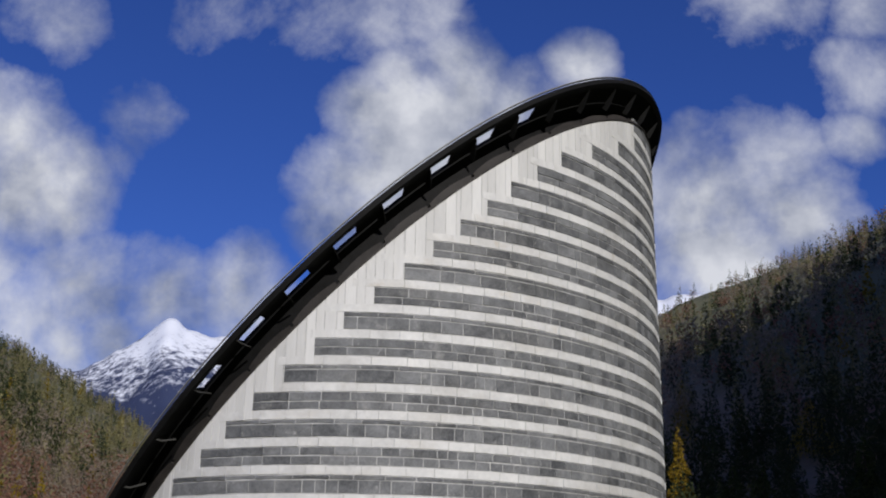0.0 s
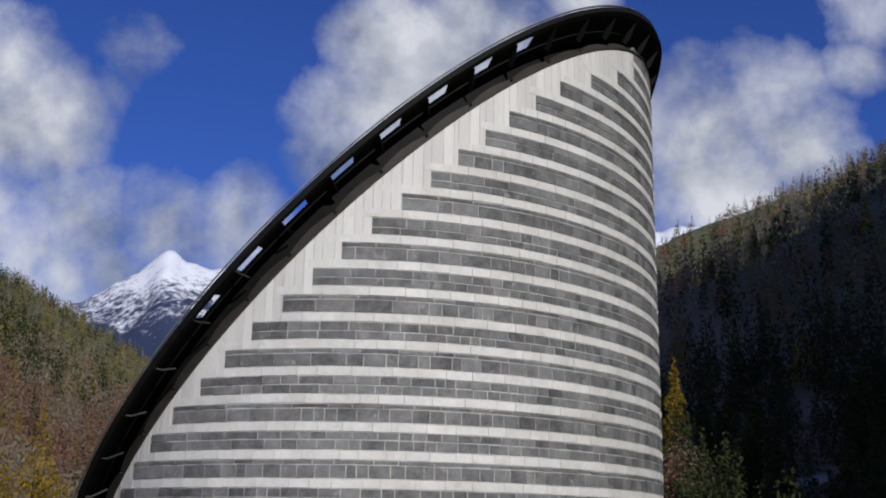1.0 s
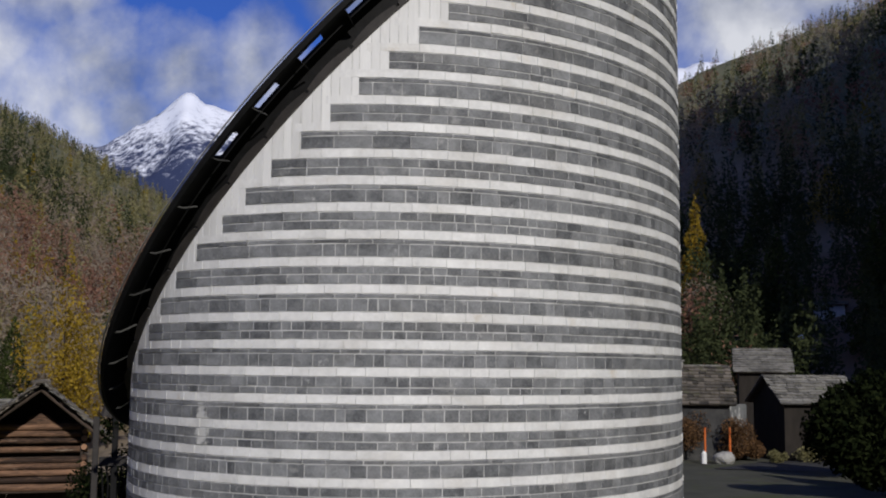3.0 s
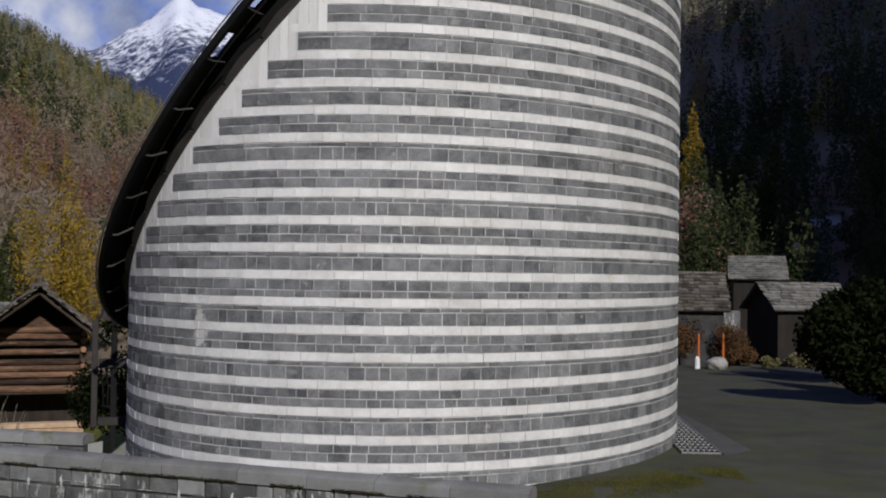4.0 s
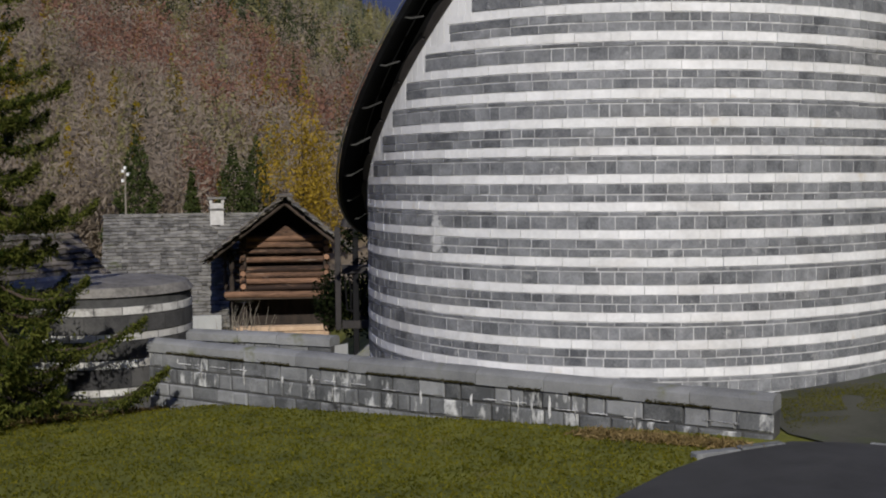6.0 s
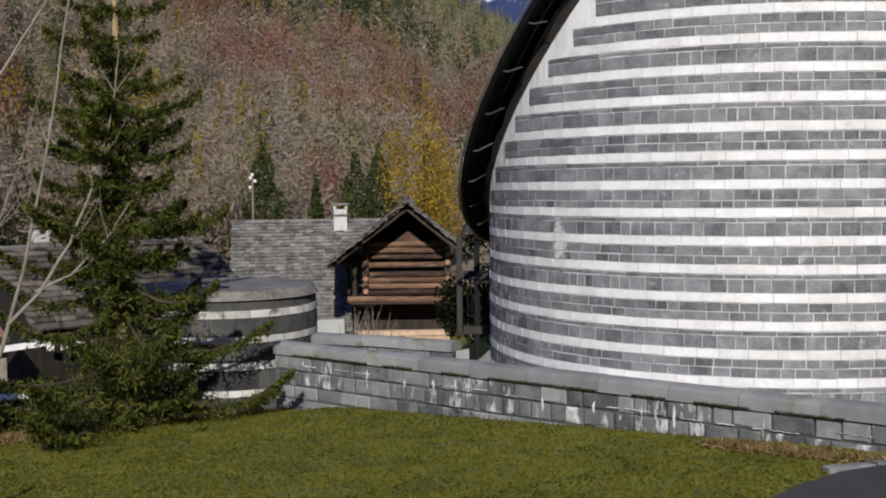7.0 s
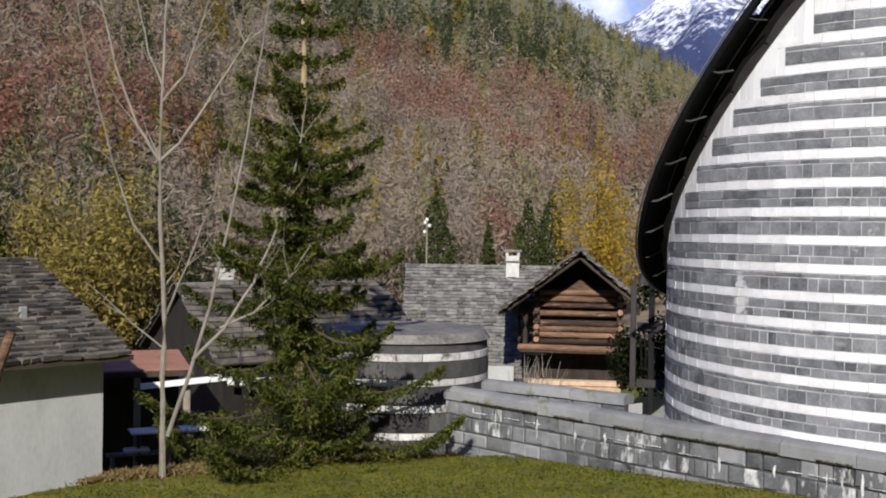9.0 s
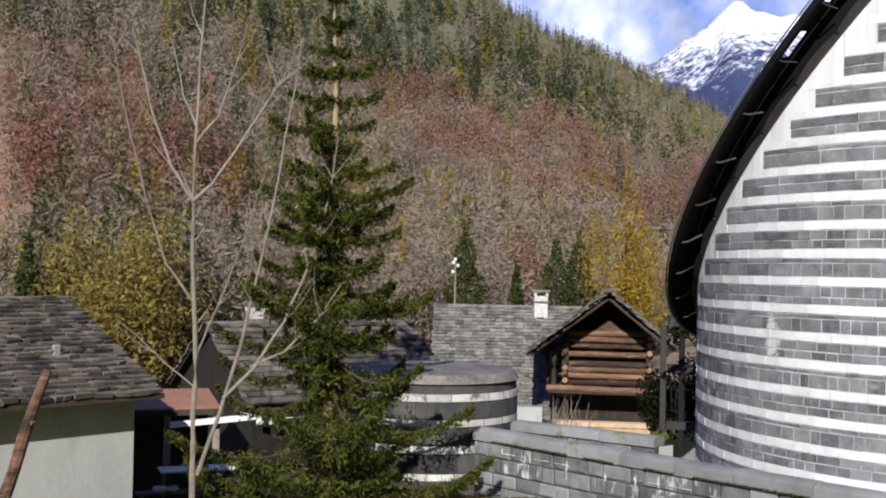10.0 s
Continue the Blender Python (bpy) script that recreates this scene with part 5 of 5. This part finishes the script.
box(bm, 0, 0, -2, 1.2, 0.4, 2.3, pose(15.1, 58.6, 0, 0, 0, -8), 0.03)
solid("rubble_wall", bm, LIME, "pale rubble wall beside the stone hut", "wall")
# unidentified white upright with a dark frame, built here as a chimney
chimney(low_hut, 1.9, -0.2, 3.6, 4.35, 0.22)
bm = bmesh.new()
box(bm, 1.6, -1.75, 3.14, 4.0, -1.65, 3.24)
part("pale_plank", bm, WHITE, low_hut, "pale plank lying along the roof")

bm = bmesh.new()
bmesh.ops.create_icosphere(bm, subdivisions=3, radius=1.0)
for v in bm.verts:
    v.co *= 1 + 0.18 * noise.noise(v.co * 1.7)
    v.co = Vector((v.co.x * 0.55, v.co.y * 0.5, v.co.z * 0.36))
solid("boulder", bm, ROCK, "pale rounded boulder at the lane's edge", "boulder", m=pose(14.1, 54.6, ground_z(14.1, 54.6) + 0.28))
bm = bmesh.new()
rod(bm, [(0, 0, 0), (0, 0, 0.5), (0, 0, 0.62)], [0.14, 0.13, 0.06], 10)
solid("bollard", bm, WHITE, "short white stone bollard by the lane", "bollard", m=pose(13.1, 54.6, ground_z(13.1, 54.6) + 0.02))
bm = bmesh.new()
rod(bm, [(0, 0, 0), (0, 0, 1.75)], [0.06, 0.05], 8)
pole = solid("marker_pole", bm, ORANGE, "thin orange snow marker pole by the lane", "pole", "snow markers", m=pose(13.4, 55.6, ground_z(13.4, 55.6)))
copy_thing(pole, pose(14.75, 56.0, ground_z(14.75, 56.0)))

# steel grating set in the ground beside the church
grate = base("floor_grating", pose(6.42, 24.35, 0.165, 0, 0, 86), "galvanised steel grating set in the ground", "grating")
for i in range(8):
    bm = bmesh.new()
    box(bm, 0, 0.02 + i * 0.12, 0, 6.6, 0.045 + i * 0.12, 0.05)
    part("bar", bm, BRACKET, grate)
for i in range(17):
    bm = bmesh.new()
    box(bm, i * 0.41, 0.02, 0.005, i * 0.41 + 0.03, 0.86, 0.045)
    part("crossbar", bm, BRACKET, grate)
bm = bmesh.new()
box(bm, -0.02, 0.0, -0.02, 6.65, 0.88, 0.0)
part("pit", bm, TIMBER, grate)

bm = bmesh.new()
vs = [bm.verts.new((x, y, z)) for z in (-0.1, 0.172) for x, y in ((6.45, 24.35), (7.25, 25.1), (7.15, 31.2), (6.86, 31.2))]
for f in ((4, 5, 6, 7), (0, 1, 5, 4), (1, 2, 6, 5), (2, 3, 7, 6), (3, 0, 4, 7)):
    bm.faces.new([vs[i] for i in f])
solid("grating_kerb", bm, DIRTY_GNEISS, "smooth grey stone border beside the steel grating", "kerb")
lane_kerb = base("kerb", pose(0, 0, 0), "low worn stone kerb between gravel and asphalt", "kerb")
line_pts = [(3.05, 18.02), (3.72, 17.78), (4.36, 17.46), (5.02, 17.13), (5.66, 16.72), (6.3, 16.32), (7.0, 15.9), (7.8, 15.4)]
for (x0, y0), (x1, y1) in zip(line_pts, line_pts[1:]):
    d = Vector((x1 - x0, y1 - y0))
    bm = bmesh.new()
    box(bm, 0.01, -0.07, -0.12, d.length - 0.015, 0.05, 0.06, pose(x0, y0, ground_z(x0, y0), 0, 0, math.degrees(math.atan2(d.y, d.x))), 0.02)
    part("kerb_stone", bm, GRANITE, lane_kerb)
g = np.random.default_rng(61)
pts = []
for _ in range(60000):
    x, y = g.uniform(1.9, 6.2), g.uniform(18.6, 24.2)
    near = (x - 1.9) * 0.55 + 19.7
    if abs(y - near - 0.1) < 1.2 * g.random() ** 0.6 and noise.noise(Vector((x * 1.2, y * 1.2, 2))) > -0.2 - 0.25 * (x < 3):
        pts.append((x, y, ground_z(x, y) + 0.045))
me = leaf_mesh("gravel_moss", pts, g.uniform(0.008, 0.022, len(pts)), 62, 1.6)
me.materials.append(BLADE)
tagged(new("gravel_moss", me), "thin moss and grass on the gravel by the church", "moss", kind="stuff")

# shrubs on the right: rust-red hedge, dark evergreen
def shrub(name, x, y, wide, h, n, mat, label, seed, size=0.12, kind="round"):
    g = np.random.default_rng(seed)
    z = ground_z(x, y) - 0.1
    c = round_cloud(g, x, y, z, h, wide, n) if kind == "round" else conifer_cloud(g, x, y, z, h, wide, n, 0.0)
    me = leaf_mesh(name, c, g.uniform(0.6, 1.4, n) * size, seed + 1)
    me.materials.append(mat)
    return tagged(new(name, me), label, "shrub", "shrubs by the lane")


HEDGE = material("rusty_hedge", speckled((0.045, 0.022, 0.008), (0.13, 0.065, 0.022), 0.8, 5.0, 0.5), 0.9)
for i, (x, y, wd, h) in enumerate([(11.6, 56.0, 1.7, 2.6), (13.0, 57.2, 1.7, 2.6), (14.6, 57.6, 1.5, 2.2), (16.0, 58.2, 1.0, 1.4)]):
    shrub("autumn_shrub", x, y, wd, h, 7000, HEDGE, "rust-red autumn shrub beside the lane", 100 + i, 0.075)
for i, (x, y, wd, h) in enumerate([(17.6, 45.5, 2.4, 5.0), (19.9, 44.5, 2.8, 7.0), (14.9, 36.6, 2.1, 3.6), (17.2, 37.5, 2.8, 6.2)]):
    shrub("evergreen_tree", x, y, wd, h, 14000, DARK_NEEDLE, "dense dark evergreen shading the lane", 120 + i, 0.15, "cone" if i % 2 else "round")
for i, (x, y, wd, h) in enumerate([(19.3, 56.6, 0.9, 1.2), (17.0, 55.6, 0.5, 0.7)]):
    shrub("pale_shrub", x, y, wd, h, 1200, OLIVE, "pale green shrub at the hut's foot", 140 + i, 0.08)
far_house = base("white_house", pose(32.0, 90.0, 0, 0, 0, -18), "small far white house half hidden by trees", "house")
bm = bmesh.new()
box(bm, -1.2, 0, 3.0, 1.2, 2.5, 9.6)
part("wall", bm, WHITE, far_house)
bm = bmesh.new()
box(bm, -1.5, -0.4, 9.5, 1.5, 2.8, 9.7)
part("roof", bm, SLATE, far_house)
bm = bmesh.new()
rod(bm, [(0, 0, 0), (0, 0, 7.4)], [0.09, 0.06], 8)
mast_2 = solid("telegraph_pole", bm, BARK, "pale wooden pole beside the far white house", "pole", m=pose(30.0, 86.0, -1.6))
bm = bmesh.new()
box(bm, -0.1, -0.05, 6.9, 1.9, 0.05, 7.02, None, 0.01)
part("crossarm", bm, BARK, mast_2)
# unidentified white spot, built as a plain globe on an added post
bm = bmesh.new()
rod(bm, [(0, 0, -6), (0, 0, 0)], [0.06, 0.05], 8)
globe_post = solid("garden_lamp", bm, STEEL, "white globe on an added dark post before the far trees", "lamp", m=pose(26.0, 78.9, 6.2))
bm = bmesh.new()
bmesh.ops.create_icosphere(bm, subdivisions=2, radius=0.24, matrix=pose(0, 0, 0.2))
part("globe", bm, WHITE, globe_post)
patch("meadow", [(23, 74), (29, 73), (32, 84), (25, 86)], 0.3, GRASS, "bright green meadow strip behind the huts", "meadow", 2.0)


# ---- the young spruce before the round outbuilding ----
spruce = base("spruce_tree", pose(-13.85, 20.5, ground_z(-13.85, 20.5) - 0.25), "young spruce with drooping green boughs at the lawn's edge", "tree")
H = 12.3
g = np.random.default_rng(77)
bm = bmesh.new()
rod(bm, [(0.05 * math.sin(z), 0.04 * math.cos(1.3 * z), z) for z in np.linspace(0, H, 14)], [0.15 * (1 - z / H) + 0.02 for z in np.linspace(0, H, 14)], 10)
part("trunk", bm, TRUNK, spruce, "straight pale orange-brown trunk")
bmb = bmesh.new()
cent, size = [], []
z = 0.25
while z < H - 0.35:
    f = z / H
    reach = 3.25 * (1 - f) ** 0.95 * (1.0 if f > 0.12 else 0.85 + f)
    n = int(g.integers(6, 9)) if f < 0.62 else int(g.integers(4, 6))
    a0 = g.random() * TAU
    for i in range(n):
        a = a0 + TAU * i / n + g.normal() * 0.25
        ln = reach * g.uniform(0.50, 1.42)
        if g.random() < 0.14:
            ln *= 0.45
        droop = (0.30 if f < 0.5 else 0.12) * ln * g.uniform(0.6, 1.3)
        pts = [Vector((math.cos(a) * ln * s, math.sin(a) * ln * s, z - droop * math.sin(s * 2.2) + 0.25 * ln * s * s)) for s in np.linspace(0, 1, 6)]
        rod(bmb, pts, [0.028 * (1 - f) + 0.01] * 5 + [0.004], 5, False)
        side = Vector((-math.sin(a), math.cos(a), 0))
        m = int((110 + 340 * ln) * (1.0 if f < 0.62 else 0.7))
        for _ in range(m):
            s = g.random() ** 0.65
            k = min(4, int(s * 5))
            p = pts[k].lerp(pts[k + 1], s * 5 - k)
            spread = 0.34 * ln * (1.05 - s) * min(1.0, 3.0 * s + 0.2)
            q = p + side * g.normal() * spread * 0.75 + Vector((0, 0, -abs(g.normal()) * 0.10 - 0.02 + 0.06 * g.random()))
            cent.append(q)
            size.append(g.uniform(0.024, 0.055))
    z += (0.48 + 0.10 * f) * g.uniform(0.75, 1.3) if f < 0.62 else g.uniform(0.42, 0.66)
for _ in range(9000):
    f = g.random() * 0.66
    a, q = g.random() * TAU, abs(g.normal()) * 0.42 * (1.1 - f)
    cent.append(Vector((math.cos(a) * q, math.sin(a) * q, 0.3 + f * H)))
    size.append(g.uniform(0.024, 0.055))
part("branchwork", bmb, TIMBER, spruce, "", "stuff")
part("needles", leaf_mesh("needles", cent, size, 78, 3.6, 0.35), NEEDLE, spruce, "dense green needle sprays")

# ---- bare young ash in front of it ----
ash = base("bare_tree", pose(-15.45, 17.95, ground_z(-15.45, 17.95) - 0.1), "slender leafless young tree with pale grey stems", "tree")
RIGHT, BACK = Vector((0.758, 0.652, 0)), Vector((-0.652, 0.758, 0))


def limb(name, pts, r0, r1, twigs=0, seed=0):
    """A tapering stem through points given as (right, up, back), with side twigs."""
    ws = [(RIGHT * p[0] + BACK * (p[2] if len(p) > 2 else 0) + Vector((0, 0, p[1]))) * 1.06 for p in pts]
    fine = []
    for a, b in zip(ws, ws[1:]):
        fine += [a.lerp(b, s) for s in (0, 0.33, 0.66)]
    fine.append(ws[-1])
    bm = bmesh.new()
    n = len(fine) - 1
    q = random.Random(seed)
    fine = [p + Vector((q.uniform(-1, 1), q.uniform(-1, 1), 0)) * 0.015 * (1 if 0 < i < n else 0) for i, p in enumerate(fine)]
    rod(bm, fine, [r0 + (r1 - r0) * i / n for i in range(n + 1)], 8)
    for k in range(twigs):
        i = q.randint(n // 3, n - 1)
        d = (fine[i + 1] - fine[i]).normalized()
        s = RIGHT * q.choice((-1, 1)) * q.uniform(0.5, 1.0) + BACK * q.uniform(-0.6, 0.6)
        l = q.uniform(0.5, 1.3)
        tip = fine[i] + (d * 0.8 + s * 0.7 + Vector((0, 0, 0.35))).normalized() * l
        mid = fine[i].lerp(tip, 0.5) + s * 0.08
        rod(bm, [fine[i], mid, tip], [r1 * 0.8 + 0.006, 0.007, 0.003], 5)
    part(name, bm, BARK, ash)


limb("stem", [(0, 0), (-0.02, 1.5), (0.0, 3.2), (-0.10, 5.0), (-0.12, 6.3), (-0.04, 9.0), (0.05, 10.5)], 0.070, 0.020, 4, 1)
limb("branch", [(-0.12, 6.25), (-0.55, 6.9), (-0.95, 8.0), (-1.35, 9.6)], 0.04, 0.012, 4, 2)
limb("branch", [(-0.12, 6.25), (0.25, 6.6), (0.75, 7.4), (1.35, 8.4), (1.7, 9.0)], 0.04, 0.010, 5, 3)
limb("branch", [(-0.08, 7.4), (0.3, 7.9), (0.55, 8.6), (0.85, 9.8)], 0.03, 0.010, 4, 4)
limb("branch", [(-0.06, 7.6), (-0.35, 8.3), (-0.6, 9.4)], 0.025, 0.010, 3, 5)
limb("second_stem", [(0.08, 0.9), (0.45, 2.0), (0.85, 3.4), (1.15, 4.8), (1.45, 6.3), (1.75, 8.2), (1.95, 9.6)], 0.048, 0.012, 6, 6)
limb("branch", [(0.55, 2.4), (1.15, 3.0), (1.7, 3.9), (2.15, 5.0), (2.55, 6.4), (2.7, 7.6)], 0.04, 0.010, 6, 7)
limb("branch", [(1.05, 3.0), (1.7, 3.3), (2.4, 4.0), (3.0, 4.9)], 0.03, 0.008, 4, 8)
limb("branch", [(0.0, 3.2), (0.4, 4.2), (0.85, 5.4), (1.3, 7.0)], 0.028, 0.008, 4, 9)
limb("branch", [(-0.02, 4.2), (-0.6, 5.0), (-1.0, 6.2), (-1.5, 8.2), (-1.75, 9.6)], 0.03, 0.010, 4, 10)
limb("branch", [(0.0, 2.6), (-0.6, 3.1), (-1.1, 3.6), (-1.5, 3.9)], 0.02, 0.006, 2, 11)
